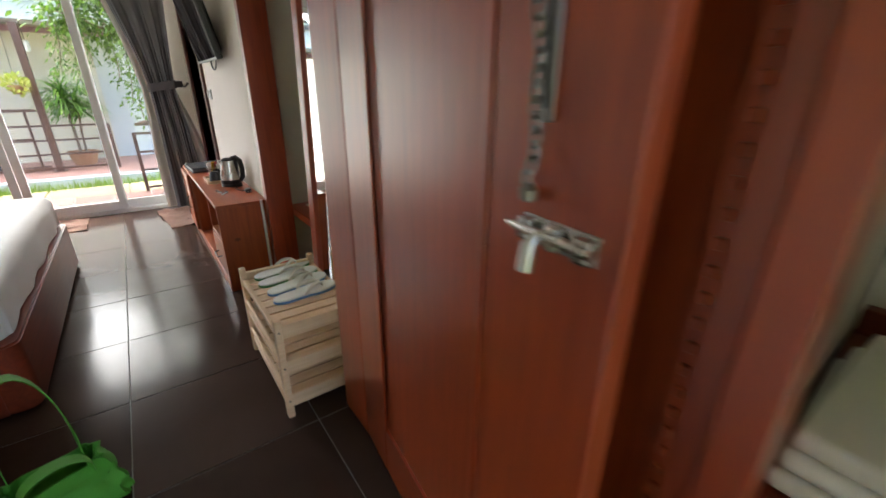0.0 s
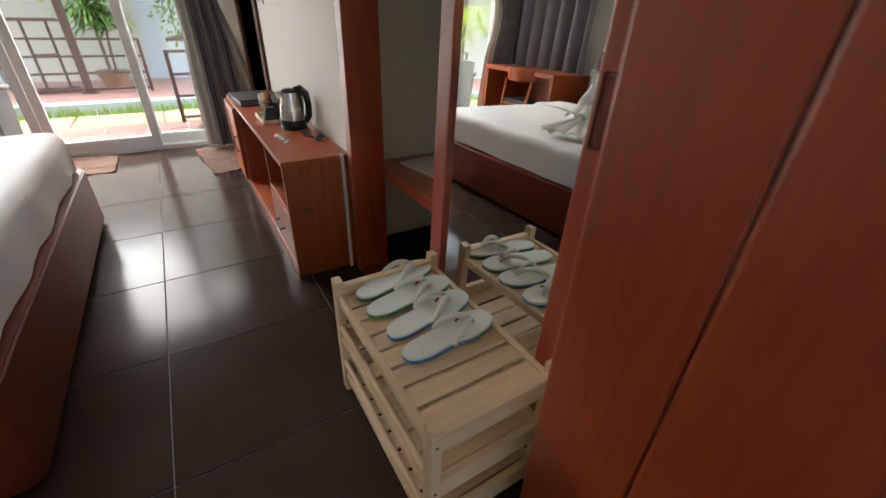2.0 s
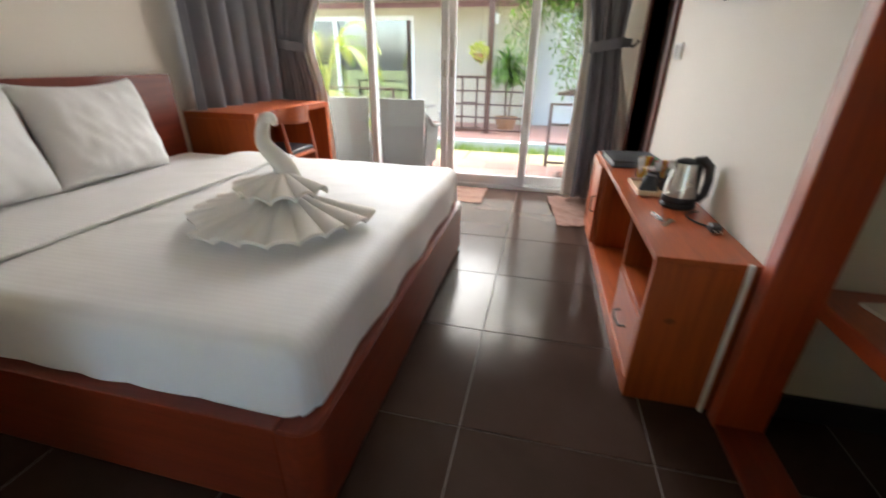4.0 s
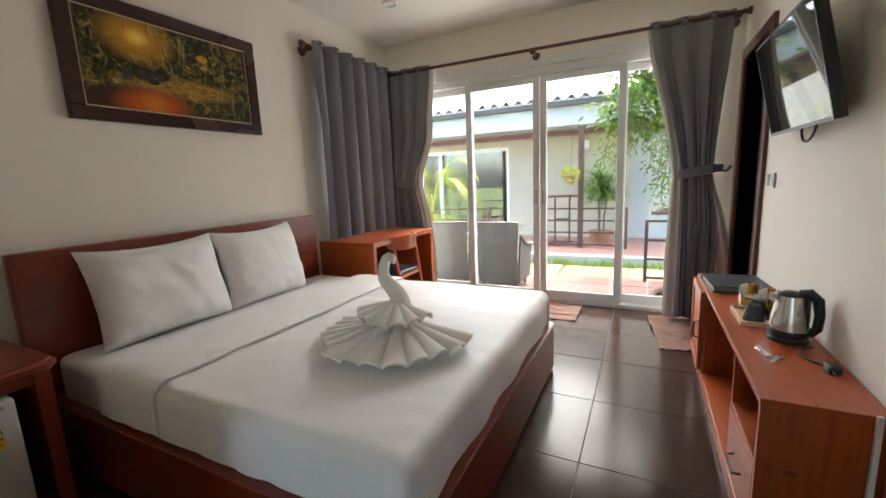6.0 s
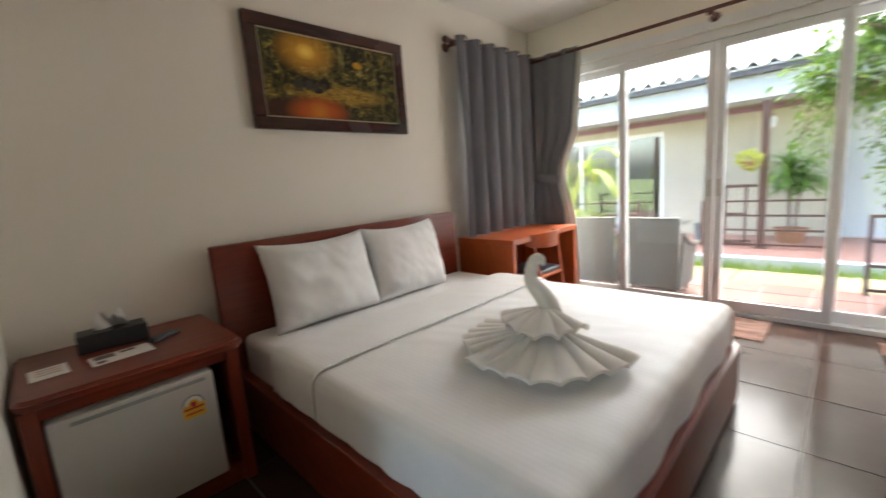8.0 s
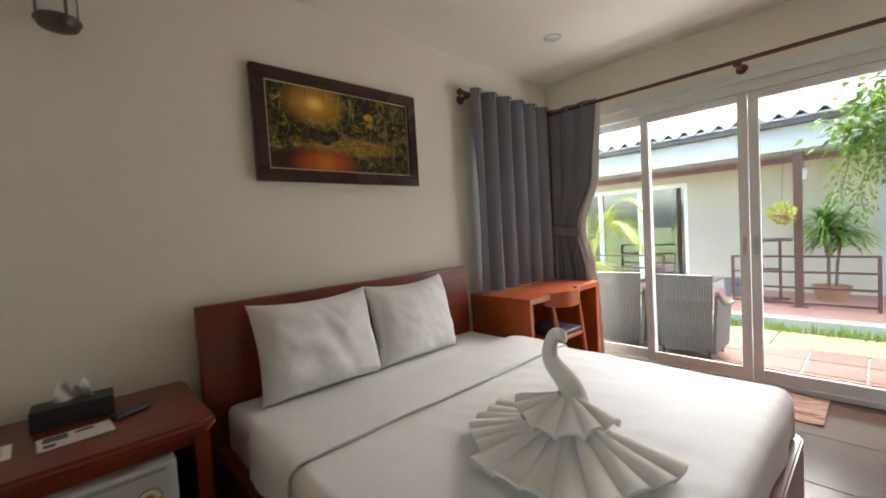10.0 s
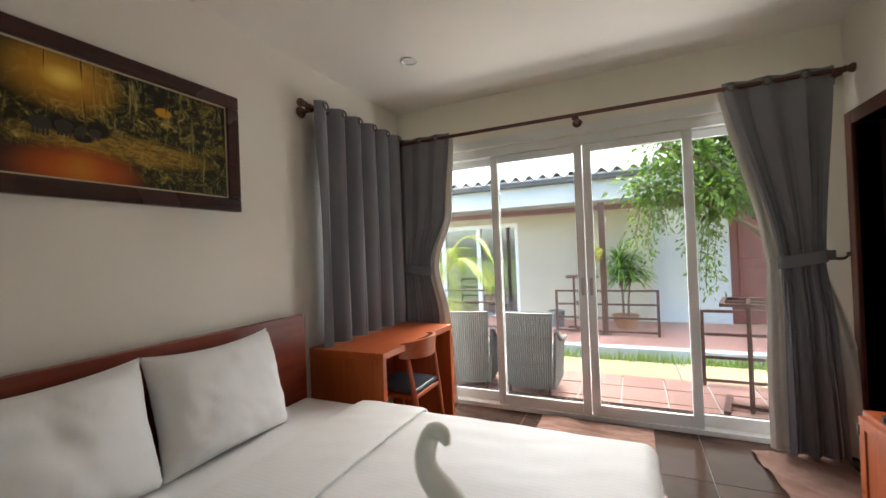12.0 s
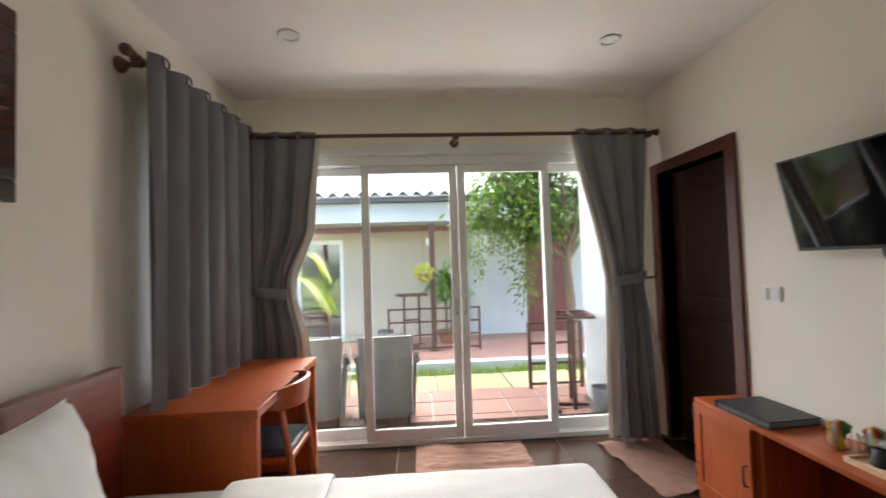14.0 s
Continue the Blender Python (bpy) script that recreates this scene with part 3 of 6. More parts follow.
part("knob", tube([(-0.036, -LW + 0.112, 1.07), (-0.046, -LW + 0.112, 1.058), (-0.05, -LW + 0.112, 1.026)], [0.007, 0.0095, 0.011], 12), LOCK_METAL, sb, smooth=True)
ch = part("door_chain", box(((-0.026, -LW + 0.118, 1.2), (-0.019, -LW + 0.142, 1.37)), bevel=0.003), CHAIN_METAL, ed, "dull nickel chain track")
part("slot", box(((-0.0285, -LW + 0.127, 1.215), (-0.0255, -LW + 0.133, 1.345)), bevel=0.001), BLACK, ch)
cb = bmesh.new()
for k in range(15):
    c = Vector((-0.034 - 0.004 * math.sin(k * 0.9), -LW + 0.136 + 0.006 * math.sin(k * 0.5), 1.365 - 0.0165 * k))
    n1 = Vector((1, 0, 0)) if k % 2 else Vector((0, 1, 0))
    add_tube(cb, [c + Vector((0, 0, 0.0115 * math.cos(q * math.pi / 5))) + n1 * 0.007 * math.sin(q * math.pi / 5) for q in range(11)], 0.0024, 5)
part("links", cb, CHAIN_METAL, ch, smooth=True)
part("anchor", box(((-0.034, -LW + 0.112, 1.375), (-0.019, -LW + 0.15, 1.425)), bevel=0.004, seg=3), CHAIN_METAL, ch, smooth=True)
part("end_knob", lathe([(0.004, -0.012), (0.011, -0.008), (0.012, 0.004), (0.005, 0.012)], 14), CHAIN_METAL, ch, smooth=True, at=Matrix.Translation((-0.034, -LW + 0.134, 1.118)))

# south niche with folded towels
sn = thing("linen_shelf", 0.62, -0.75, 0.0, 0, "dark-red wooden shelf for folded linen", "shelf")
part("board", box(((0, 0, 0.69), (0.66, 0.805, 0.74)), bevel=0.006), MAHOGANY_Y, sn)
part("back_rail", box(((0.62, 0, 0.74), (0.66, 0.8, 0.8)), bevel=0.004), MAHOGANY_Y, sn)
part("side_panel", box(((0.02, 0.78, 0.0), (0.66, 0.805, 0.69)), bevel=0.003), MAHOGANY, sn)
part("side_panel", box(((0.02, 0.0, 0.0), (0.66, 0.025, 0.69)), bevel=0.003), MAHOGANY, sn)
for k in range(3):
    tw = tagged(part("folded_towel", box(((-0.2, -0.17, 0), (0.2, 0.17, 0.032)), bevel=0.014, seg=3), TOWEL, smooth=True),
                "folded white towel in a stack on the shelf", "towel", "towels on the linen shelf")
    tw.matrix_basis = pose(0.84, -0.13 - 0.01 * k, 0.74 + 0.033 * k, 0, 0, 2 - 2 * k)

# bathroom door frame and dark door
setting("door_frame_bath", box(((E - 0.022, 4.28, 0), (E + 0.16, 4.36, 2.1)), ((E - 0.022, 5.06, 0), (E + 0.16, 5.14, 2.1)), ((E - 0.022, 4.36, 2.02), (E + 0.16, 5.06, 2.1)), bevel=0.006),
        FRAME_RED, "dark red-brown bathroom door frame", "trim")
bd = tagged(new("door_2"), "dark red-brown bathroom door, shut back in its frame", "door", kind="structure")
bd.matrix_basis = pose(E + 0.12, 4.71, 0)
part("leaf", box(((-0.018, -0.347, 0.01), (0.018, 0.347, 2.015)), bevel=0.003), DARKWOOD, bd)
part("panel", box(((-0.024, -0.24, 0.25), (-0.017, 0.24, 0.95)), bevel=0.008), DARKWOOD, bd)
part("panel", box(((-0.024, -0.24, 1.1), (-0.017, 0.24, 1.85)), bevel=0.008), DARKWOOD, bd)

# ---------------------------------------------------------------- sliding glass door
fr = setting("door_frame_glass", box(((D0, N + 0.03, 0.0), (D0 + 0.045, N + 0.14, DTOP)), ((D1 - 0.045, N + 0.03, 0.0), (D1, N + 0.14, DTOP)),
             ((D0 + 0.045, N + 0.03, 2.165), (D1 - 0.045, N + 0.14, DTOP)), ((D0 + 0.045, N + 0.03, -0.004), (D1 - 0.045, N + 0.14, 0.035)), bevel=0.004), PVC,
             "white frame of the sliding glass door", "door frame")


def glass_leaf(name, x0, x1, y, handle):
    d = tagged(new(name), "white-framed sliding glass door leaf, shut", "door", kind="structure")
    d.matrix_basis = pose((x0 + x1) / 2, y, 0.036)
    h, w, s = 2.127, (x1 - x0) / 2, 0.062
    part("stile", box(((-w, -0.018, 0), (-w + s, 0.018, h)), bevel=0.004), PVC, d)
    part("stile", box(((w - s, -0.018, 0), (w, 0.018, h)), bevel=0.004), PVC, d)
    part("bottom_rail", box(((-w + s, -0.016, 0), (w - s, 0.016, 0.085)), bevel=0.004), PVC, d)
    part("top_rail", box(((-w + s, -0.016, h - 0.06), (w - s, 0.016, h)), bevel=0.004), PVC, d)
    p = part("pane", box(((-w + s - 0.004, -0.003, 0.081), (w - s + 0.004, 0.003, h - 0.056))), PANE, d)
    p.visible_shadow = False
    if handle:
        x = handle * (w - s / 2)
        part("handle", box(((x - 0.012, -0.024, 0.94), (x + 0.012, -0.0175, 1.08)), bevel=0.005), LOCK_METAL, d, "grey recessed handle")


XM = -0.9
glass_leaf("door_3", D0 + 0.046, -1.6, N + 0.115, 0)
glass_leaf("door_4", -1.655, XM - 0.002, N + 0.062, 1)
glass_leaf("door_5", XM + 0.002, -0.155, N + 0.062, -1)
glass_leaf("door_6", -0.21, D1 - 0.046, N + 0.115, 0)
win = tagged(new("window_1"), "white-framed side window behind the curtain", "window", kind="structure")
part("window_frame", box(((W - 0.1, 4.02, 0.85), (W - 0.04, 4.07, 2.2)), ((W - 0.1, 4.9, 0.85), (W - 0.04, 4.95, 2.2)), ((W - 0.1, 4.07, 0.85), (W - 0.04, 4.9, 0.9)),
     ((W - 0.1, 4.07, 2.15), (W - 0.04, 4.9, 2.2)), bevel=0.003), PVC, win)
p = part("pane", box(((W - 0.073, 4.066, 0.896), (W - 0.067, 4.94, 2.154))), PANE, win)
p.visible_shadow = False

# ceiling downlights, unlit
for x, y in ((-1.9, 4.3), (-0.05, 4.34), (-1.9, 2.9), (-0.05, 2.9)):
    dl = thing("downlight", x, y, TOP, 0, "small round white recessed ceiling light, unlit", "light", "ceiling downlights")
    part("ring", lathe([(0.062, -0.001), (0.062, -0.008), (0.055, -0.012), (0.045, -0.008), (0.044, -0.002)], 28, False), WHITE_PLASTIC, dl, smooth=True)
    part("diffuser", lathe([(0.045, -0.001), (0.0449, -0.004)], 28), WHITE_PLASTIC, dl)

# ---------------------------------------------------------------- bed
BX0, BX1, BY0, BY1 = -2.44, -0.475, 1.978, 3.815
bed = thing("bed", -1.4575, 2.8965, 0, 0, "double bed on a dark-red wooden platform, made with white linen", "bed")
fx, fy = (BX1 - BX0) / 2, (BY1 - BY0) / 2
rc = 0.055
ring = [(fx - 0.1, -fy), (fx - rc, -fy)] + [(fx - rc + rc * math.sin(a), -fy + rc - rc * math.cos(a)) for a in (0.4, 0.8, 1.2, 1.57)]
ring += [(fx - rc + rc * math.cos(a), fy - rc + rc * math.sin(a)) for a in (0.0, 0.4, 0.8, 1.2)] + [(fx - rc, fy), (fx - 0.1, fy)]
part("foot_board", outline(ring, 0.02, 0.316, 0.008), MAHOGANY_Y, bed, smooth=True)
part("side_board", box(((-fx, -fy, 0.02), (fx - 0.1, -fy + 0.1, 0.316)), bevel=0.006), MAHOGANY_X, bed)
part("side_board", box(((-fx, fy - 0.1, 0.02), (fx - 0.1, fy, 0.316)), bevel=0.006), MAHOGANY_X, bed)
part("base", box(((-fx + 0.02, -fy + 0.105, 0.0), (fx - 0.105, fy - 0.105, 0.27))), DARKWOOD, bed)
part("headboard", box(((-fx - 0.05, -fy - 0.03, 0.05), (-fx, fy - 0.02, 1.007)), bevel=0.008), MAHOGANY_Y, bed)


def soft(v, k=1.0):
    return noise.noise(v * k)


MT = 0.53


def drape(x, y, cx0, cx1, hx, z, r=0.055, low=0.24, seed=0.0):
    """A cloth point: flat on top, bent down past the mattress edges at y = +-hx and x = cx1."""
    def bend(d):
        if d <= 0:
            return d, 0.0
        a = min(d / r, math.pi / 2)
        return r * math.sin(a), -r * (1 - math.cos(a)) - max(0.0, d - r * math.pi / 2)
    ax, ay = max(0.0, x - (cx1 - r)), max(0.0, abs(y) - (hx - r))
    reach, fall = bend(max(ax, ay))
    h = math.hypot(ax, ay) or 1.0
    xx = min(x, cx1 - r) + reach * ax / h
    yy = math.copysign(min(abs(y), hx - r) + reach * ay / h, y)
    zz = z + fall
    p = Vector((xx, yy, zz))
    wr = 0.006 * soft(Vector((xx * 1.7, yy * 1.7, seed)), 1.6) + 0.0045 * soft(Vector((xx * 3 + yy * 2, yy * 8 - xx * 3, seed)), 1.6)
    p.z = max(low, p.z + wr)
    drop = -fall
    if drop > 0.04:
        k = 0.007 * math.sin(13 * (xx if abs(y) > hx - r else yy) + 3 * soft(Vector((xx, yy, seed)), 2)) * min(1, drop / 0.15)
        if abs(y) > hx - r:
            p.y += math.copysign(k, y)
        if x > cx1 - r:
            p.x += k
    return p


HM = 0.887
mt = part("mattress", box(((-0.96, -HM + 0.02, 0.27), (0.92, HM - 0.02, MT - 0.014)), bevel=0.05, seg=4), PILLOW_LINEN, bed, "white sheeted mattress", True)
part("duvet", shell(lambda u, v: drape(-0.295 + u * 1.43, -1.06 + v * 2.12, -0.3, 0.955, HM, MT, seed=2.0, low=0.318),
                    lambda u, v: drape(-0.295 + u * 1.43, -1.06 + v * 2.12, -0.3, 0.94, HM - 0.015, MT - 0.01, seed=2.0, low=0.317), 84, 110), LINEN, bed, "white satin-striped duvet", True)


def fold(u, v):
    y = -1.06 + v * 2.12
    a = u * 1.0
    x = -0.535 + 0.4 * a
    lift = 0.007 * min(1.0, 4 * a) ** 0.5 * (1.0 if a < 0.97 else 0.45) + 0.003
    p = drape(x, y, -0.6, 5.0, HM + lift * 0.6, MT + lift, seed=5.0, low=0.318)
    p.x += 0.012 * soft(Vector((0, y * 2, 3)), 1.5)
    return p


part("duvet_fold", sheet(fold, 20, 90, -0.009), LINEN, bed, "turned-back edge of the white duvet", True)


def pillow(name, x, y, z, tilt, rz, seed, hw=0.335):
    hh, th = 0.247, 0.105
    bm = bmesh.new()
    nu, nv = 36, 26
    def pt(u, v, side):
        a, b = 2 * u - 1, 2 * v - 1
        pinch = 1 - 0.07 * (1 - b * b) * abs(a) ** 3
        pin2 = 1 - (0.13 if b > 0 else 0.03) * (1 - a * a) * abs(b) ** 3
        t = th * ((1 - a ** 4) * (1 - b ** 4)) ** 0.62
        wr = 0.012 * soft(Vector((a * 2, b * 2, seed)), 1.4) + 0.016 * abs(soft(Vector((a * 5 + b * 3, b * 2, seed + side)), 1.2)) + 0.003 * soft(Vector((a * 9 - b * 5, b * 6, seed + 3)), 1.2)
        return Vector((hw * a * pinch, hh * b * pin2, side * (t + 0.004) + wr * min(1, t * 14)))
    grids = []
    for side in (1, -1):
        g = [[bm.verts.new(pt(i / nu, j / nv, side)) for j in range(nv + 1)] for i in range(nu + 1)]
        grids.append(g)
        for i in range(nu):
            for j in range(nv):
                bm.faces.new((g[i][j], g[i + 1][j], g[i + 1][j + 1], g[i][j + 1]))
    bmesh.ops.remove_doubles(bm, verts=bm.verts, dist=0.0085)
    th_ob = tagged(part(name, bm, PILLOW_LINEN, smooth=True), "plump white cotton pillow leaning on the headboard", "pillow", "pillows on the bed")
    th_ob.matrix_basis = pose(x, y, z, 0, 0, rz) @ pose(0, 0, 0, tilt, 0, 0)
    return th_ob


pillow("pillow", -2.275, 2.47, 0.757, 74, 90, 1.0)
pillow("pillow", -2.28, 3.11, 0.757, 75, 91, 7.0, 0.312)


# towel folded as a swan: pleated fans and a rolled neck, one mesh
def swan():
    bm = bmesh.new()

    def fan(a0, a1, r0, r1, r2, z0, z1, pleats, amp, droop):
        n = pleats * 6
        g = []
        for i in range(n + 1):
            a = radians(a0 + (a1 - a0) * i / n)
            w = 1 - abs(((i / 6) % 1) * 2 - 1) ** 2.2
            rim = r1 + (r2 - r1) * i / n + 0.012 * math.sin(1.7 * i / 6 + r1 * 40)
            col = []
            for j in range(13):
                f = j / 12
                r = r0 + (rim * (0.95 + 0.06 * w) - r0) * f
                z = z0 + (z1 - z0) * f ** 0.8 + amp * (0.25 + 0.75 * f) * w - droop * f * f
                col.append(bm.verts.new((r * math.cos(a), r * math.sin(a), z)))
            g.append(col)
        faces = []
        for i in range(n):
            for j in range(12):
                faces.append(bm.faces.new((g[i][j], g[i + 1][j], g[i + 1][j + 1], g[i][j + 1])))
        bm.normal_update()
        bmesh.ops.solidify(bm, geom=faces, thickness=0.011)

    fan(-196, -122, 0.05, 0.36, 0.33, 0.09, 0.012, 6, 0.026, 0.0)
    fan(-118, 14, 0.05, 0.36, 0.34, 0.1, 0.012, 8, 0.03, 0.0)
    fan(-185, 12, 0.03, 0.18, 0.17, 0.165, 0.115, 7, 0.03, 0.014)
    neck = bez((0.015, 0.02, 0.1), (0.03, 0.03, 0.26), (-0.12, 0.03, 0.22), (-0.085, 0.05, 0.335), 16) + bez((-0.085, 0.05, 0.335), (-0.075, 0.06, 0.385), (-0.03, 0.04, 0.38), (-0.022, 0.035, 0.345), 7)[1:]
    rad = [0.05 - 0.033 * (k / (len(neck) - 1)) ** 0.8 for k in range(len(neck))]
    rad[-1], rad[-2] = 0.008, 0.014
    add_tube(bm, neck, rad, 14)
    return bm


sw = tagged(part("towel_swan", swan(), TOWEL, smooth=True), "white towel folded into a swan with pleated wings", "towel")
sw.matrix_basis = pose(-0.98, 2.74, MT + 0.006)

# ---------------------------------------------------------------- bedside cabinet with fridge
ns = thing("bedside_cabinet", -2.235, 1.545, 0, 0, "dark-red wooden bedside cabinet open round a small fridge", "cabinet")
pts = [(-0.3, -0.36), (0.25, -0.36)] + [(0.25 + 0.055 * math.sin(a), -0.305 - 0.055 * math.cos(a)) for a in (0.4, 0.8, 1.2, 1.57)]
pts += [(0.305, 0.29)] + [(0.25 + 0.055 * math.cos(a), 0.29 + 0.055 * math.sin(a)) for a in (0.4, 0.8, 1.2, 1.57)] + [(-0.3, 0.345)]
part("tabletop", outline(pts, 0.615, 0.66, 0.014), MAHOGANY_Y, ns, smooth=True)
part("side_panel", box(((-0.3, -0.35, 0), (0.27, -0.3, 0.615)), bevel=0.005), MAHOGANY, ns)
part("side_panel", box(((-0.3, 0.27, 0), (0.27, 0.32, 0.615)), bevel=0.005), MAHOGANY, ns)
part("apron", box(((0.235, -0.3, 0.57), (0.262, 0.27, 0.615)), bevel=0.003), MAHOGANY_Y, ns)
part("plinth", box(((-0.29, -0.3, 0), (0.25, 0.27, 0.09)), bevel=0.004), MAHOGANY_Y, ns)
part("back_panel", box(((-0.3, -0.3, 0.09), (-0.285, 0.27, 0.615))), DARKWOOD, ns)

fg = thing("mini_fridge", -2.18, 1.55, 0.09, 0, "small off-white refrigerator with a yellow energy label", "fridge")
part("body", box(((-0.22, -0.298, 0), (0.19, 0.2, 0.47)), bevel=0.006), FRIDGE_GREY, fg)
fd = part("door", box(((0.193, -0.298, 0.01), (0.242, 0.2, 0.47)), bevel=0.01, seg=3), FRIDGE_GREY, fg, smooth=True)
part("grip_groove", box(((0.239, -0.24, 0.44), (0.2435, 0.17, 0.455)), bevel=0.002), ROOM_DARK, fd)
arc = [(0.036 * math.cos(a), 0.036 * math.sin(a)) for a in [math.pi * k / 14 for k in range(15)]]
lb = part("energy_label", outline([(-0.04, -0.055), (0.04, -0.055), (0.04, 0.0)] + arc + [(-0.04, 0.0)], 0, 0.001), YELLOW, fd, "yellow energy label with an arch", at=Matrix.Translation((0.2425, 0.115, 0.36)) @ Euler((radians(90), 0, radians(90))).to_matrix().to_4x4())
part("label_arch", sheet(lambda u, v: Vector(((0.02 + 0.014 * v) * math.cos(math.pi * u), (0.02 + 0.014 * v) * math.sin(math.pi * u), 0.0016)), 20, 1), PAPER, lb)
part("label_arch", sheet(lambda u, v: Vector(((0.0335 + 0.004 * v) * math.cos(math.pi * u), (0.0335 + 0.004 * v) * math.sin(math.pi * u), 0.002)), 20, 1), plain("dark_green_print", (0.02, 0.08, 0.05), 0.5), lb)
part("label_dot", lathe([(0.011, 0.0012), (0.0108, 0.0022)], 18), RED, lb)
part("label_bar", box(((-0.036, -0.02, 0.001), (0.036, -0.012, 0.0016)), ((-0.03, -0.04, 0.001), (0.03, -0.034, 0.0016))), RED, lb)

tb = thing("tissue_box", -2.37, 1.5, 0.66, -3, "black box of white paper tissues", "tissue box")
part("box", box(((-0.06, -0.12, 0), (0.06, 0.12, 0.075)), bevel=0.005), LEATHER, tb)
part("tissue", sheet(lambda u, v: Vector(((v - 0.5) * 0.03 + 0.018 * math.sin(7 * u + 3 * v), (u - 0.5) * 0.12 * (1 - 0.25 * v), 0.074 + v * (0.065 + 0.014 * math.sin(9 * u) + 0.008 * math.sin(23 * u)))), 28, 8, 0.002), PAPER, tb, "white paper tissue", True)
cd = thing("information_card", -2.17, 1.5, 0.66, 4, "white printed card with dark pictures", "card")
part("sheet", box(((-0.06, -0.1, 0), (0.06, 0.1, 0.004)), bevel=0.001), PAPER, cd)
part("picture", box(((-0.05, -0.085, 0.004), (0.0, -0.02, 0.0046)), ((-0.045, 0.0, 0.004), (-0.02, 0.05, 0.0046)), ((0.02, -0.085, 0.004), (0.05, -0.055, 0.0046))), INK, cd)
bc = thing("paper_notice", -2.2, 1.285, 0.66, 3, "white paper notice with faint red print", "card")
part("sheet", box(((-0.07, -0.055, 0), (0.07, 0.055, 0.002))), PAPER, bc)
part("print", box(*[((-0.045 + 0.03 * k, -0.035, 0.002), (-0.035 + 0.03 * k, 0.035, 0.0026)) for k in range(3)]), plain("faded_print", (0.5, 0.3, 0.28), 0.7), bc)
rm = thing("remote_control", -2.25, 1.66, 0.66, 30, "black plastic remote control", "remote")
part("body", box(((-0.022, -0.065, 0), (0.022, 0.065, 0.018)), bevel=0.006, seg=3), BLACK, rm, smooth=True)
part("buttons", box(*[((-0.015 + 0.012 * i, -0.05 + 0.018 * j, 0.018), (-0.008 + 0.012 * i, -0.04 + 0.018 * j, 0.02)) for i in range(3) for j in range(5)]), GREY_PLASTIC, rm)

# ---------------------------------------------------------------- painting
pa = thing("painting", W + 0.022, 2.865, 1.94, 0, "framed oil painting of a forest at sunset", "painting")
PW, PH = 0.56, 0.315
part("canvas", box(((-0.012, -PW + 0.06, -PH + 0.06), (0.004, PW - 0.06, PH - 0.06))), PAINTING, pa, "golden sunset over dark forest and water")
for nm, lo, hi in (("frame_bar", (-0.02, -PW, PH - 0.07), (0.022, PW, PH)), ("frame_bar", (-0.02, -PW, -PH), (0.022, PW, -PH + 0.07)),
                   ("frame_bar", (-0.02, -PW, -PH + 0.07), (0.022, -PW + 0.07, PH - 0.07)), ("frame_bar", (-0.02, PW - 0.07, -PH + 0.07), (0.022, PW, PH - 0.07))):
    part(nm, box((lo, hi), bevel=0.008, seg=3), PICTURE_WOOD, pa)
q, s2 = PW - 0.071, PH - 0.071
part("slip", box(((0.004, -q, s2 - 0.006), (0.009, q, s2)), ((0.004, -q, -s2), (0.009, q, -s2 + 0.006)), ((0.004, -q, -s2 + 0.006), (0.009, -q + 0.006, s2 - 0.006)),
     ((0.004, q - 0.006, -s2 + 0.006), (0.009, q, s2 - 0.006))), CREAM_LINE, pa, "thin cream slip inside the frame")
for k, (y, z, r) in enumerate(((-0.27, -0.04, 0.034), (-0.2, -0.035, 0.03), (-0.15, -0.045, 0.02), (-0.1, -0.04, 0.022))):
    e = bmesh.new()
    bmesh.ops.create_uvsphere(e, u_segments=12, v_segments=8, radius=1, matrix=Matrix.Translation((0.004, y, z)) @ Matrix.Diagonal((0.0012, r, r * 0.75, 1)))
    for d in (-0.6, -0.25, 0.25, 0.6):
        add_box(e, (0.003, y + d * r - r * 0.12, z - r * 1.35), (0.0048, y + d * r + r * 0.12, z - r * 0.3))
    part("painted_elephant", e, plain("dark_paint", (0.03, 0.022, 0.012), 0.5), pa)

# ---------------------------------------------------------------- desk and chair
dk = thing("desk", -2.25, 4.43, 0, 0, "plain red-brown wooden writing desk against the wall", "desk")
part("desktop", box(((-0.285, -0.508, 0.718), (0.295, 0.53, 0.76)), bevel=0.003), CHERRY_Y, dk)
part("side_panel", box(((-0.285, -0.505, 0.0), (0.29, -0.465, 0.718)), bevel=0.003), CHERRY, dk)
part("side_panel", box(((-0.285, 0.487, 0.0), (0.29, 0.527, 0.718)), bevel=0.003), CHERRY, dk)
part("modesty_panel", box(((-0.285, -0.465, 0.25), (-0.265, 0.487, 0.718))), CHERRY_Y, dk)

cr = thing("desk_chair", -2.055, 4.38, 0, 0, "red-brown wooden chair with a curved back and dark seat pad", "chair")
part("seat", box(((-0.2, -0.19, 0.39), (0.16, 0.19, 0.42)), bevel=0.01), CHERRY_Y, cr)
part("seat_pad", box(((-0.2, -0.18, 0.42), (0.15, 0.18, 0.455)), bevel=0.016, seg=4), BLUE_SEAT, cr, "dark blue-black padded seat", True)


def back(u, v):
    a = radians(-78 + 156 * u)
    w = 0.045 + 0.02 * math.cos(a)
    return Vector((0.02 + 0.17 * math.cos(a) + 0.015 * v, 0.215 * math.sin(a), 0.715 + (v - 0.5) * 2 * w))


part("backrest", sheet(back, 28, 6, 0.022), CHERRY_Y, cr, smooth=True)
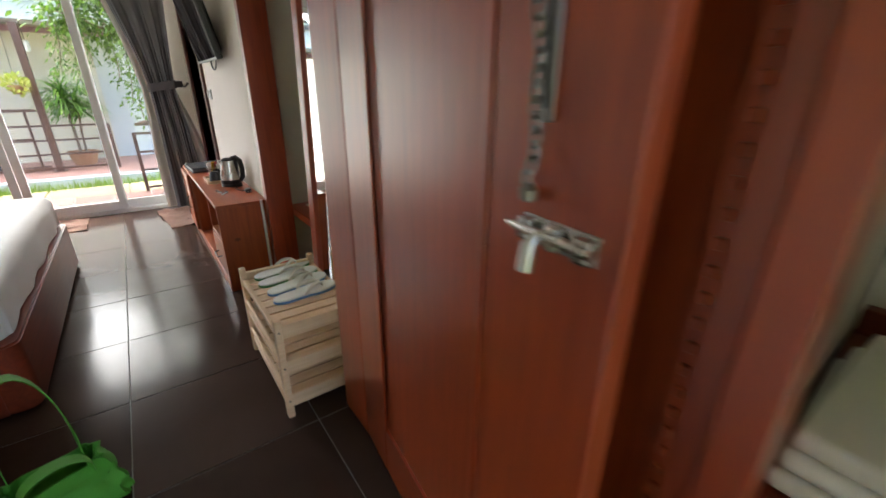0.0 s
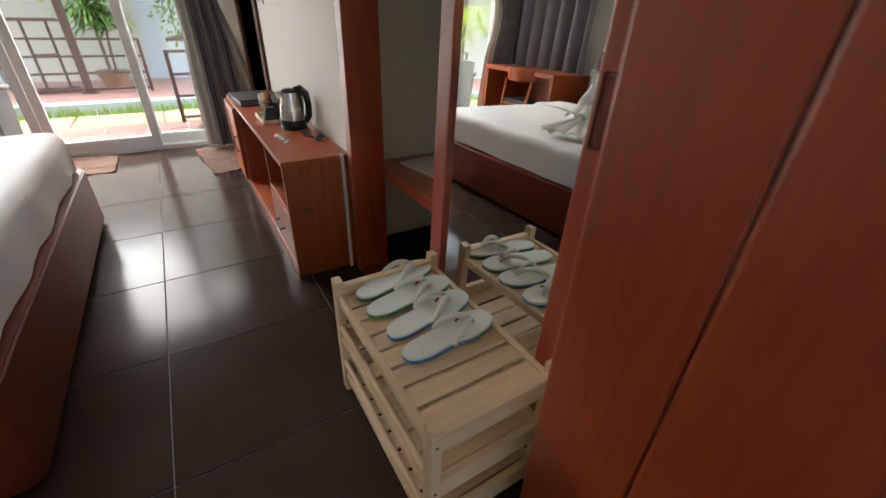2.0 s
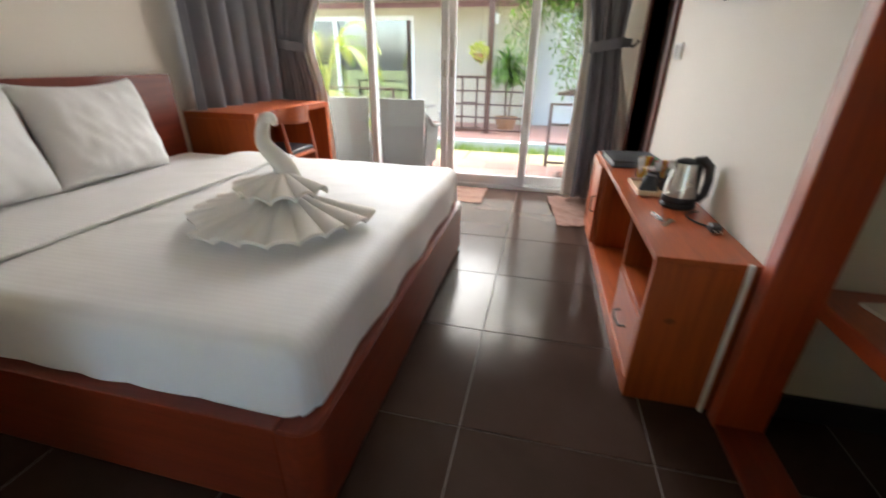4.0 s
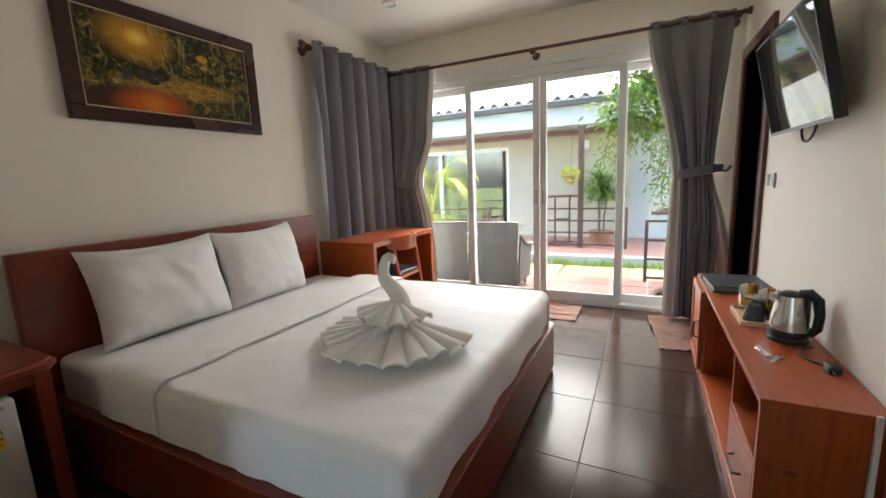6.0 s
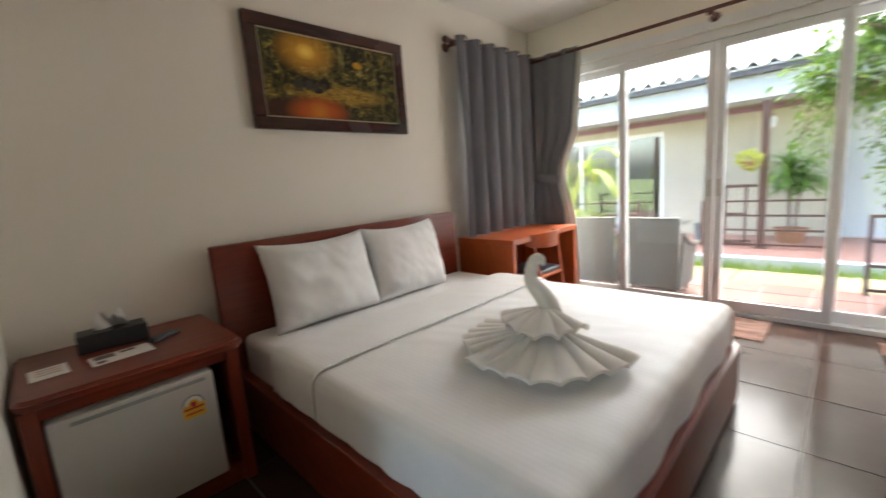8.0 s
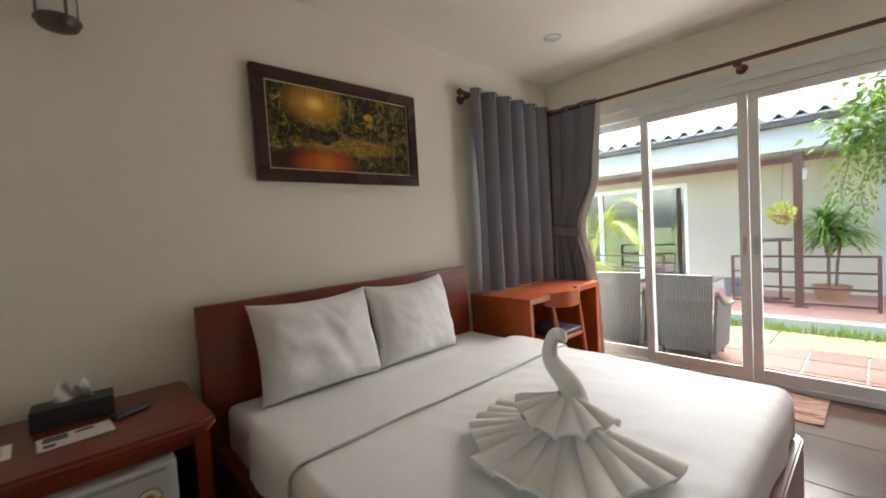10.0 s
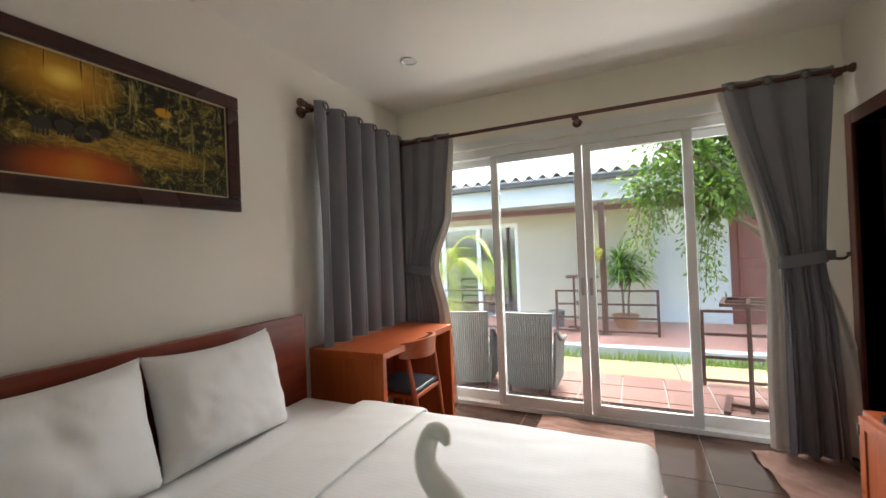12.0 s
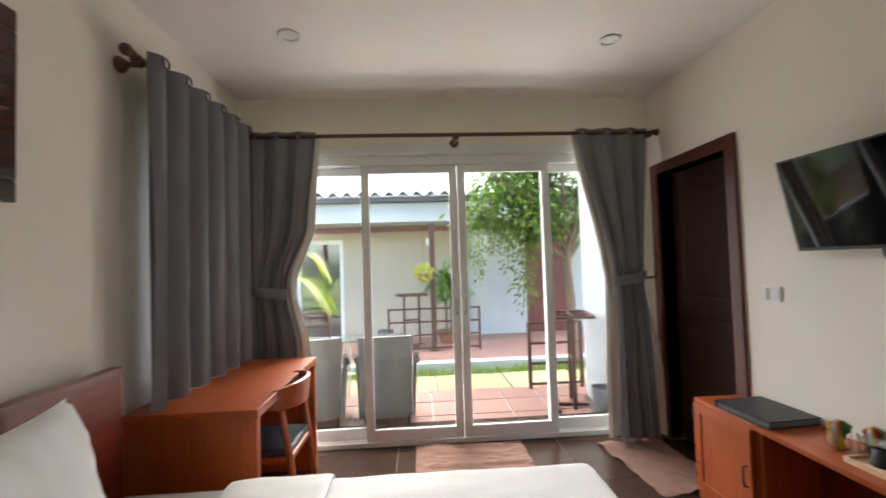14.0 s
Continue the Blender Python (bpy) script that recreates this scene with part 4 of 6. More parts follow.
for sy in (-1, 1):
    part("leg", tube([(-0.17, sy * 0.18, 0.0), (-0.16, sy * 0.175, 0.4)], [0.013, 0.018], 10), CHERRY, cr, smooth=True)
    part("leg", tube([(0.2, sy * 0.17, 0.0), (0.15, sy * 0.175, 0.4), (0.115, sy * 0.19, 0.66)], [0.013, 0.019, 0.014], 10), CHERRY, cr, smooth=True)

# ---------------------------------------------------------------- television stand and what stands on it
ts = thing("tv_stand", 0.498, 3.49, 0, 0, "low red-brown wooden television stand with open bays and a cupboard", "tv stand")
y0, y1 = -0.835, 0.84
part("top_board", box(((-0.15, y0, 0.546), (0.146, 0.405, 0.568)), bevel=0.002), CHERRY_Y, ts)
part("end_panel", box(((-0.148, y0, 0.0), (0.146, y0 + 0.022, 0.546)), bevel=0.002), CHERRY, ts, "end panel with dark knots")
part("divider", box(((-0.142, -0.42, 0.07), (0.14, -0.4, 0.546)), bevel=0.002), CHERRY, ts)
part("divider", box(((-0.142, 0.385, 0.07), (0.14, 0.405, 0.546)), bevel=0.002), CHERRY, ts)
part("bottom_board", box(((-0.15, y0 + 0.022, 0.0), (0.146, 0.405, 0.07)), bevel=0.003), CHERRY_Y, ts)
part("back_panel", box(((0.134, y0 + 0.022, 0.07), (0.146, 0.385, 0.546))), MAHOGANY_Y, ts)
part("shelf", box(((-0.142, y0 + 0.022, 0.318), (0.134, -0.42, 0.336)), bevel=0.002), CHERRY_Y, ts)
dr = part("drawer", box(((-0.148, y0 + 0.026, 0.075), (-0.128, -0.424, 0.314)), bevel=0.002), CHERRY_Y, ts)
part("handle", tube([(-0.148, -0.68, 0.2), (-0.172, -0.675, 0.195), (-0.176, -0.62, 0.19), (-0.172, -0.565, 0.195), (-0.148, -0.56, 0.2)], 0.005, 8), DARK_STEEL, dr, "dark metal pull", True)
cp = part("cupboard", box(((-0.15, 0.407, 0.0), (0.146, y1, 0.57)), bevel=0.003), CHERRY, ts)
cdoor = part("door", box(((-0.166, 0.425, 0.075), (-0.151, y1 - 0.02, 0.55)), bevel=0.004), CHERRY, ts, "orange-brown cupboard door with a sunk panel")
part("frame_bar", box(((-0.172, 0.425, 0.075), (-0.1655, 0.475, 0.55)), ((-0.172, y1 - 0.07, 0.075), (-0.1655, y1 - 0.02, 0.55)), ((-0.172, 0.475, 0.075), (-0.1655, y1 - 0.07, 0.125)),
     ((-0.172, 0.475, 0.5), (-0.1655, y1 - 0.07, 0.55)), bevel=0.002), CHERRY, cdoor)
part("handle", tube([(-0.172, 0.45, 0.37), (-0.192, 0.45, 0.365), (-0.196, 0.45, 0.32), (-0.192, 0.45, 0.275), (-0.172, 0.45, 0.27)], 0.005, 8), DARK_STEEL, cdoor, "dark metal pull", True)
for z in (0.13, 0.46):
    part("hinge", box(((-0.176, y1 - 0.026, z), (-0.1625, y1 - 0.014, z + 0.05)), bevel=0.002), DARK_STEEL, cdoor)

fo = thing("guest_folder", 0.5, 4.02, 0.5705, 4, "closed black leatherette guest folder on the stand", "folder")
part("cover", box(((-0.14, -0.16, 0.0), (0.14, 0.16, 0.006)), ((-0.14, -0.16, 0.03), (0.14, 0.16, 0.036)), ((-0.14, 0.148, 0.006), (0.14, 0.16, 0.03)), bevel=0.002), LEATHER, fo)
part("pages", box(((-0.132, -0.152, 0.006), (0.134, 0.148, 0.03))), GREY_PLASTIC, fo)

kt = thing("electric_kettle", 0.545, 3.21, 0.568, -25, "steel electric kettle with a black handle and base", "kettle")
part("base", lathe([(0.078, 0), (0.08, 0.012), (0.074, 0.022)], 28), BLACK, kt, smooth=True)
part("body", lathe([(0.074, 0.024), (0.075, 0.05), (0.069, 0.11), (0.058, 0.175), (0.05, 0.212)], 36), STEEL, kt, "brushed steel body", True)
part("lid", lathe([(0.05, 0.212), (0.049, 0.22), (0.03, 0.23), (0.008, 0.233)], 28), BLACK, kt, smooth=True)
part("spout", outline([(-0.045, -0.03), (-0.07, -0.012), (-0.083, 0.0), (-0.07, 0.012), (-0.045, 0.03)], 0.176, 0.213, 0.004), STEEL, kt)
part("handle", tube([(0.03, 0, 0.222), (0.062, 0, 0.232), (0.092, 0, 0.205), (0.102, 0, 0.14), (0.098, 0, 0.075), (0.074, 0, 0.045)], [0.02, 0.023, 0.022, 0.019, 0.019, 0.02], 12), BLACK, kt, "black plastic handle", True)
part("grip_back", box(((0.048, -0.026, 0.03), (0.07, 0.026, 0.215)), bevel=0.008, seg=3), BLACK, kt, smooth=True)
part("band", lathe([(0.0755, 0.024), (0.0775, 0.03), (0.0775, 0.05), (0.0755, 0.056)], 32, False), BLACK, kt, smooth=True)
kt.scale = (0.85, 0.85, 0.85)
cbl = bmesh.new()
add_tube(cbl, bez((0.6, 3.13, 0.575), (0.5, 3.08, 0.573), (0.55, 2.98, 0.573), (0.6, 2.95, 0.574), 10), 0.0035, 6)
pl = thing("power_cord", 0, 0, 0, 0, "black kettle cord and plug lying on the stand", "cable")
part("cord", cbl, BLACK, pl, smooth=True)
part("plug", box(((0.575, 2.9, 0.5685), (0.612, 2.95, 0.596)), bevel=0.008, seg=3), BLACK, pl, smooth=True)
part("pin", tube([(0.586, 2.9, 0.58), (0.586, 2.882, 0.58)], 0.0025, 6), STEEL, pl)
part("pin", tube([(0.602, 2.9, 0.58), (0.602, 2.882, 0.58)], 0.0025, 6), STEEL, pl)

ty = thing("wooden_tray", 0.51, 3.44, 0.568, 0, "small wooden tray for cups on the stand", "tray")
part("base", box(((-0.1, -0.12, 0.0), (0.1, 0.12, 0.008)), bevel=0.002), PINE_Y, ty)
for lo, hi in (((-0.1, -0.12, 0.008), (-0.092, 0.12, 0.022)), ((0.092, -0.12, 0.008), (0.1, 0.12, 0.022)), ((-0.092, -0.12, 0.008), (0.092, -0.112, 0.022)), ((-0.092, 0.112, 0.008), (0.092, 0.12, 0.022))):
    part("rim", box((lo, hi), bevel=0.002), PINE_Y, ty)
cup0 = thing("coffee_cup", 0.47, 3.4, 0.576, 20, "dark glass coffee cup turned upside down on the tray", "cup", "cups on the tray")
part("bowl", lathe([(0.04, 0.0), (0.038, 0.01), (0.03, 0.055), (0.024, 0.065), (0.022, 0.064), (0.027, 0.054), (0.035, 0.01), (0.037, 0.001)], 24, False), BLACK, cup0, smooth=True)
part("foot", lathe([(0.022, 0.062), (0.024, 0.069)], 20), BLACK, cup0)
part("ear", tube([(0.033, 0, 0.045), (0.055, 0, 0.044), (0.058, 0, 0.025), (0.038, 0, 0.014)], 0.004, 6), BLACK, cup0, smooth=True)
for x, y, a in ((0.5, 3.49, 80), (0.56, 3.42, 140)):
    copy_thing(cup0, pose(x, y, 0.576, 0, 0, a))
sau = thing("glass_saucers", 0.5, 3.5, 0.645, 0, "clear glass saucers stacked on the cups", "saucer")
part("plate", lathe([(0.03, 0), (0.058, 0.006), (0.06, 0.009), (0.03, 0.004)], 28), CLEAR, sau, smooth=True)

for k, (x, y) in enumerate(((0.5, 3.66), (0.555, 3.575))):
    jr = thing("glass_jar", x, y, 0.568, 0, "clear glass jar of coffee and sugar sachets", "jar", "jars of sachets")
    part("jar", lathe([(0.036, 0), (0.042, 0.02), (0.043, 0.08), (0.04, 0.082), (0.039, 0.02), (0.034, 0.004)], 24, False), CLEAR, jr, smooth=True)
    for q, m in enumerate((YELLOW, RED, PAPER, YELLOW, RED, GREEN_RUBBER)):
        part("sachet", box(((-0.022, -0.003, 0.0), (0.022, 0.003, 0.105)), bevel=0.002), m, jr, at=pose(0.004 * (q - 3), 0.009 * (q - 2.5), 0.006, 8 * (q - 2.5), 14 * math.sin(q * 2.2 + k), 17 * q))
nc = thing("standing_card", 0.6, 3.52, 0.568, 12, "folded white card standing against the wall", "card")
part("front", box(((-0.012, -0.075, 0.0), (-0.01, 0.075, 0.11))), PAPER, nc, at=pose(0, 0, 0, 0, 12, 0))
part("back", box(((0.01, -0.075, 0.0), (0.012, 0.075, 0.11))), PAPER, nc, at=pose(0.022, 0, 0, 0, -12, 0))
op = thing("bottle_opener", 0.455, 2.975, 0.5685, 60, "flat steel bottle opener lying on the stand", "opener")
part("blade", outline([(-0.045, -0.006), (0.02, -0.008), (0.035, -0.014), (0.05, -0.01), (0.05, 0.01), (0.035, 0.014), (0.02, 0.008), (-0.045, 0.006)], 0, 0.003, 0.001), STEEL, op)
op2 = thing("corkscrew", 0.43, 3.03, 0.5685, 100, "small steel folding corkscrew", "opener")
part("handle", box(((-0.045, -0.006, 0), (0.045, 0.006, 0.01)), bevel=0.003), STEEL, op2)
part("worm", tube([(0.03 - 0.004 * k, 0.012 + 0.003 * math.sin(k * 1.6), 0.004 + 0.003 * math.cos(k * 1.6)) for k in range(16)], 0.0015, 5), STEEL, op2)

# ---------------------------------------------------------------- television and switches
tv = thing("television", 0.53, 3.47, 1.6, 0, "flat black television tilted down on a wall bracket", "television")
tv.matrix_basis = pose(0.53, 3.47, 1.602, 0, -12.5, 0)
part("housing", box(((0.002, -0.385, -0.215), (0.035, 0.385, 0.215)), bevel=0.006), BLACK, tv)
part("rear_cover", box(((0.035, -0.3, -0.17), (0.065, 0.3, 0.12)), bevel=0.015, seg=3), BLACK, tv)
part("screen", box(((-0.002, -0.377, -0.2), (0.003, 0.377, 0.207))), SCREEN, tv, "glossy dark screen")
part("bezel", box(((-0.004, -0.385, 0.207), (0.002, 0.385, 0.215)), ((-0.004, -0.385, -0.215), (0.002, 0.385, -0.2)), ((-0.004, -0.385, -0.2), (0.002, -0.377, 0.207)), ((-0.004, 0.377, -0.2), (0.002, 0.385, 0.207))), BLACK, tv)
part("bracket", box(((0.06, -0.1, -0.1), (0.1, 0.1, 0.1)), bevel=0.004), DARK_STEEL, tv)
part("cable", tube(bez((0.03, 0.05, -0.2), (0.02, 0.1, -0.29), (0.02, -0.04, -0.3), (0.05, -0.06, -0.2), 14), 0.005, 6), BLACK, tv, smooth=True)
sp = thing("wall_switch", E - 0.012, 4.1, 1.17, 0, "white double switch plate on the wall", "switch")
part("plate", box(((0, -0.06, -0.04), (0.011, 0.06, 0.04)), bevel=0.003), WHITE_PLASTIC, sp)
part("rocker", box(((-0.004, -0.045, -0.025), (0.001, -0.005, 0.025)), bevel=0.002), WHITE_PLASTIC, sp)
part("card_slot", box(((-0.012, 0.01, -0.03), (0.001, 0.045, 0.03)), bevel=0.002), WHITE_PLASTIC, sp)

# ---------------------------------------------------------------- curtains


def turned_rod(name, a, b, brackets, wall_vec, label):
    r = thing(name, *a, 0, label, "curtain rod")
    d = Vector(b) - Vector(a)
    u = d.normalized()
    part("rod", tube([(0, 0, 0), d], 0.0145, 14), RODWOOD, r, smooth=True)
    q = u.to_track_quat("Z", "Y").to_matrix().to_4x4()
    fin = [(0.014, 0), (0.02, 0.004), (0.02, 0.012), (0.013, 0.016), (0.024, 0.03), (0.028, 0.045), (0.022, 0.06), (0.008, 0.068)]
    part("finial", lathe(fin, 18), RODWOOD, r, smooth=True, at=Matrix.Translation(d) @ q)
    part("finial", lathe(fin, 18), RODWOOD, r, smooth=True, at=q @ Matrix.Rotation(math.pi, 4, "X"))
    for s in brackets:
        w = Vector(wall_vec)
        c = u * s
        bk = part("bracket", tube([c - Vector((0, 0, 0.028)), c + w - Vector((0, 0, 0.028))], 0.013, 12), RODWOOD, r, smooth=True)
        wq = w.normalized().to_track_quat("Z", "Y").to_matrix().to_4x4()
        part("cup", lathe([(0.02, -0.024), (0.026, -0.018), (0.026, 0.018), (0.02, 0.024)], 18), RODWOOD, bk, smooth=True, at=Matrix.Translation(c - Vector((0, 0, 0.012))) @ q)
        part("wall_rose", lathe([(0.022, -0.03), (0.036, -0.012), (0.038, 0.0)], 20), RODWOOD, bk, smooth=True, at=Matrix.Translation(c + w - Vector((0, 0, 0.028))) @ wq)
    return r


turned_rod("curtain_rod", (-2.36, 5.04, 2.345), (0.6, 5.04, 2.345), (1.443, 2.93), (0, 0.138, 0), "dark turned wooden curtain rod over the glass door")
turned_rod("side_curtain_rod", (-2.465, 3.9, 2.362), (-2.465, 5.0, 2.362), (0.035,), (-0.083, 0, 0), "dark turned wooden rod over the side window")


def curtain(name, label, origin, u, n, rows, folds, amp, lining_side, zs, tie=None, fine=0.0, crest=0.0, stray=0.25):
    """rows: (height share, left, right, fold depth) from top to bottom, in metres along u."""
    c = thing(name, *origin, 0, label, "curtain")
    u, n = Vector(u), Vector(n)
    top, bot = zs

    def row(v):
        for (v0, l0, r0, a0), (v1, l1, r1, a1) in zip(rows, rows[1:]):
            if v <= v1:
                f = (v - v0) / (v1 - v0)
                f = 0.55 * f + 0.45 * f * f * (3 - 2 * f)
                return l0 + (l1 - l0) * f, r0 + (r1 - r0) * f, a0 + (a1 - a0) * f
        return rows[-1][1:]

    def fn(shift):
        def f(s, v):
            lo, hi, a = row(v)
            wob = 0.35 * noise.noise(Vector((s * 3, v * 2, origin[0])))
            ph = 2 * math.pi * folds * (s + 0.02 * wob)
            x = lo + (hi - lo) * (s + 0.012 * math.sin(2 * ph))
            wave = math.tanh(crest * (math.sin(ph) + 0.35)) if crest else math.sin(ph)
            d = amp * a * (wave + stray * math.sin(2.3 * ph + 5 * v) * (0.3 + v)) + fine * min(1, v * 2.2) * math.sin(3.7 * ph + 2 * wob)
            p = u * x + n * (d + shift)
            p.z += top + (bot - top) * v
            return p
        return f

    part("cloth", cloth(fn(0), folds * 14, 44, n * -0.004), CURTAIN, c, smooth=True)
    if lining_side:
        def lin(s, v):
            lo, hi, a = row(v)
            low = min(1.0, max(0.0, (v - 0.48) / 0.3))
            e_in, e_out = 0.02 + 0.035 * min(1, v * 2.2) + 0.03 * low, 0.13 * low
            lo, hi = (lo - e_in, hi + e_out) if lining_side < 0 else (lo, hi + e_in)
            x = lo + (hi - lo) * s
            p = u * x + n * (-0.05 + 0.016 * (0.3 + v) * math.sin(2 * math.pi * folds * 1.6 * s))
            p.z += top + (bot - top) * v
            return p
        part("lining", sheet(lin, folds * 14, 30, 0.002), LINING, c, "white lining at the curtain's edge", True)
    for k in range(folds):
        s = (k + 0.25) / folds
        lo, hi, a = row(0.0)
        x = lo + (hi - lo) * s
        gq = n.to_track_quat("Z", "Y").to_matrix().to_4x4()
        part("eyelet", lathe([(0.021, 0.0), (0.027, 0.003), (0.027, 0.007), (0.021, 0.009)], 18, False), DARK_STEEL, c, smooth=True, at=Matrix.Translation(u * x + n * (amp * rows[0][3] * 1.0 + 0.001) + Vector((0, 0, -0.035))) @ gq)
    if tie:
        v, hook = tie
        lo, hi, a = row(v)
        z = top + (bot - top) * v
        def band(s, w):
            t = 2 * math.pi * s
            mid, half = (lo + hi) / 2, (hi - lo) / 2 + 0.012
            return u * (mid + half * math.cos(t)) + n * (0.045 * math.sin(t)) + Vector((0, 0, z + (w - 0.5) * 0.075 + 0.02 * math.cos(t) * (1 if hook > mid else -1)))
        tb_ = part("tieback", sheet(band, 32, 3), CURTAIN, c, smooth=True)
        far = hi if hook > hi else lo
        part("tieback_strap", sheet(lambda s, w: u * (far + (hook - far) * s) + n * (-0.09 * s) + Vector((0, 0, z + 0.02 + (w - 0.5) * 0.06)), 6, 2, 0.003), CURTAIN, c)
        part("tieback_hook", tube(bez(u * hook + n * -0.13 + Vector((0, 0, z)), u * hook + n * -0.02 + Vector((0, 0, z - 0.01)), u * (hook + 0.02) + n * 0.01 + Vector((0, 0, z + 0.0)), u * (hook + 0.035) + n * -0.02 + Vector((0, 0, z + 0.03)), 8), [0.009, 0.009, 0.009, 0.009, 0.008, 0.008, 0.007, 0.009, 0.012], 8), DARK_STEEL, c, "dark metal holdback", True)
    return c


curtain("door_curtain", "grey eyelet curtain tied back beside the glass door", (0.0, 5.04, 2.38), (1, 0, 0), (0, -1, 0),
        [(0, 0.0, 0.56, 0.8), (0.46, 0.25, 0.485, 0.8), (0.5, 0.265, 0.48, 0.8), (0.66, 0.27, 0.52, 1.0), (1.0, 0.27, 0.56, 1.3)], 3, 0.024, -1, (0, -2.35), (0.49, 0.56), 0.007)
curtain("door_curtain", "grey eyelet curtain tied back beside the desk", (0.0, 5.04, 2.38), (1, 0, 0), (0, -1, 0),
        [(0, -2.44, -1.95, 0.8), (0.3, -2.44, -2.02, 0.8), (0.46, -2.44, -2.17, 0.8), (0.51, -2.44, -2.18, 0.8), (0.66, -2.44, -2.11, 1.0), (1.0, -2.44, -2.08, 1.3)], 3, 0.02, 1, (0, -2.33), (0.5, -2.43), 0.006)
curtain("side_curtain", "long grey eyelet curtain hanging closed over the side window", (-2.452, 3.9, 2.395), (0, 1, 0), (1, 0, 0),
        [(0, 0.035, 1.17, 1.0), (0.5, 0.04, 1.17, 1.0), (0.9, 0.042, 1.17, 0.95), (1.0, 0.042, 1.17, 0.9)], 6, 0.076, 0, (0, -1.63), crest=1.5, stray=0.05)

# ---------------------------------------------------------------- shoe rack and slippers
rk = thing("shoe_rack", 0.31, 1.345, 0, 0, "pale pine three-tier slatted shoe rack", "rack")
RX, RY, RH = 0.345, 0.59, 0.445
for x in (0.0, RX - 0.026):
    for y in (0.0, RY - 0.034):
        part("post", box(((x, y, 0), (x + 0.026, y + 0.034, RH)), bevel=0.004), PINE, rk)
for z in (0.385, 0.225, 0.07):
    part("end_board", box(((0.026, 0.004, z - 0.022), (RX - 0.026, 0.024, z + 0.036)), bevel=0.003), PINE, rk)
    part("end_board", box(((0.026, RY - 0.024, z - 0.022), (RX - 0.026, RY - 0.004, z + 0.036)), bevel=0.003), PINE, rk)
    part("rail", box(((0.003, 0.034, z - 0.014), (0.022, RY - 0.034, z + 0.014)), bevel=0.005), PINE_Y, rk)
    part("rail", box(((RX - 0.022, 0.034, z - 0.014), (RX - 0.003, RY - 0.034, z + 0.014)), bevel=0.005), PINE_Y, rk)
    me = mesh_of("slat", box(((0.022, -0.0268, 0), (RX - 0.022, 0.0268, 0.009)), bevel=0.0025), PINE)
    for k in range(8):
        s = new("slat", me)
        s.parent, s.location = rk, (0, 0.067 + 0.0651 * k, z - 0.002)
for z in (0.3, 0.15):
    part("front_bar", tube([(0.008, 0.034, z - 0.02), (0.008, RY - 0.034, z - 0.02)], 0.009, 10), PINE_Y, rk, smooth=True)
for y in (0.012, ):
    for z in (0.395, 0.235, 0.08):
        for x in (0.013, RX - 0.013):
            part("screw", lathe([(0.0045, -0.001), (0.0035, 0.0015)], 10), DARK_STEEL, rk, at=pose(x, 0.0, z, 90, 0, 0))


def slipper(x, y, z, rz, flip, rubber, label):
    s = thing("slipper", x, y, z, rz, label, "slipper", "slippers on the shoe rack")
    pts = []
    for k in range(40):
        a = 2 * math.pi * k / 40
        cx, cy = math.cos(a), math.sin(a)
        L = 0.14
        wdt = 0.05 if cx > 0 else 0.042
        waist = 1 - 0.16 * math.exp(-((cx + 0.15) / 0.35) ** 2)
        px = L * (abs(cx) ** 0.78) * (1 if cx > 0 else -1)
        py = wdt * (abs(cy) ** 0.8) * (1 if cy > 0 else -1) * waist + flip * 0.006 * cx
        pts.append((px, py))
    part("sole", outline(pts, 0.0, 0.011, 0.0015), rubber, s, "coloured rubber undersole", True)
    part("footbed", outline(pts, 0.011, 0.019, 0.002), WHITE_RUBBER, s, smooth=True)
    toe = Vector((0.075, flip * 0.008, 0.018))
    for sy in (-1, 1):
        e = Vector((-0.022, sy * 0.041, 0.017))
        pth = bez(toe, toe + Vector((-0.005, 0, 0.035)), e + Vector((0.04, -sy * 0.004, 0.045)), e, 12)
        part("strap", tube(pth, [0.004, 0.0045, 0.005, 0.006, 0.007, 0.0075, 0.008, 0.008, 0.008, 0.0075, 0.007, 0.0065, 0.006], 8), STRAP_RUBBER, s, smooth=True)
    part("tag", box(((-0.011, -0.004, 0.0), (0.011, 0.004, 0.002)), bevel=0.0008), RED, s, "small red tag", at=pose(0.048, 0.026, 0.0195, 0, 0, 25))
    return s


ZS = 0.393
slipper(0.498, 1.893, ZS, 11, 1, GREEN_RUBBER, "white foam flip-flop with a green sole on the rack")
slipper(0.498, 1.797, ZS, 11, -1, GREEN_RUBBER, "white foam flip-flop with a green sole on the rack")
slipper(0.508, 1.698, ZS, 9, 1, BLUE_RUBBER, "white foam flip-flop with a blue sole on the rack")
slipper(0.51, 1.597, ZS, 9, -1, BLUE_RUBBER, "white foam flip-flop with a blue sole on the rack")

nt = tagged(part("laundry_bag", box(((-0.09, -0.14, 0), (0.09, 0.14, 0.012)), bevel=0.005), TOWEL, smooth=True), "folded white cloth on the niche shelf", "cloth")
nt.matrix_basis = pose(0.98, 2.48, 0.505, 0, 0, 10)

# clothes rail in the niche with a dark blue patterned robe
rl = thing("clothes_rail", 1.16, 1.29, 1.72, 0, "steel clothes rail across the wardrobe niche", "rail")
part("bar", tube([(0, 0.001, 0), (0, 1.409, 0)], 0.012, 12), STEEL, rl, smooth=True)
rb = thing("robe", 1.16, 2.5, 1.72, 0, "dark blue patterned cotton robe hanging in the niche", "robe")


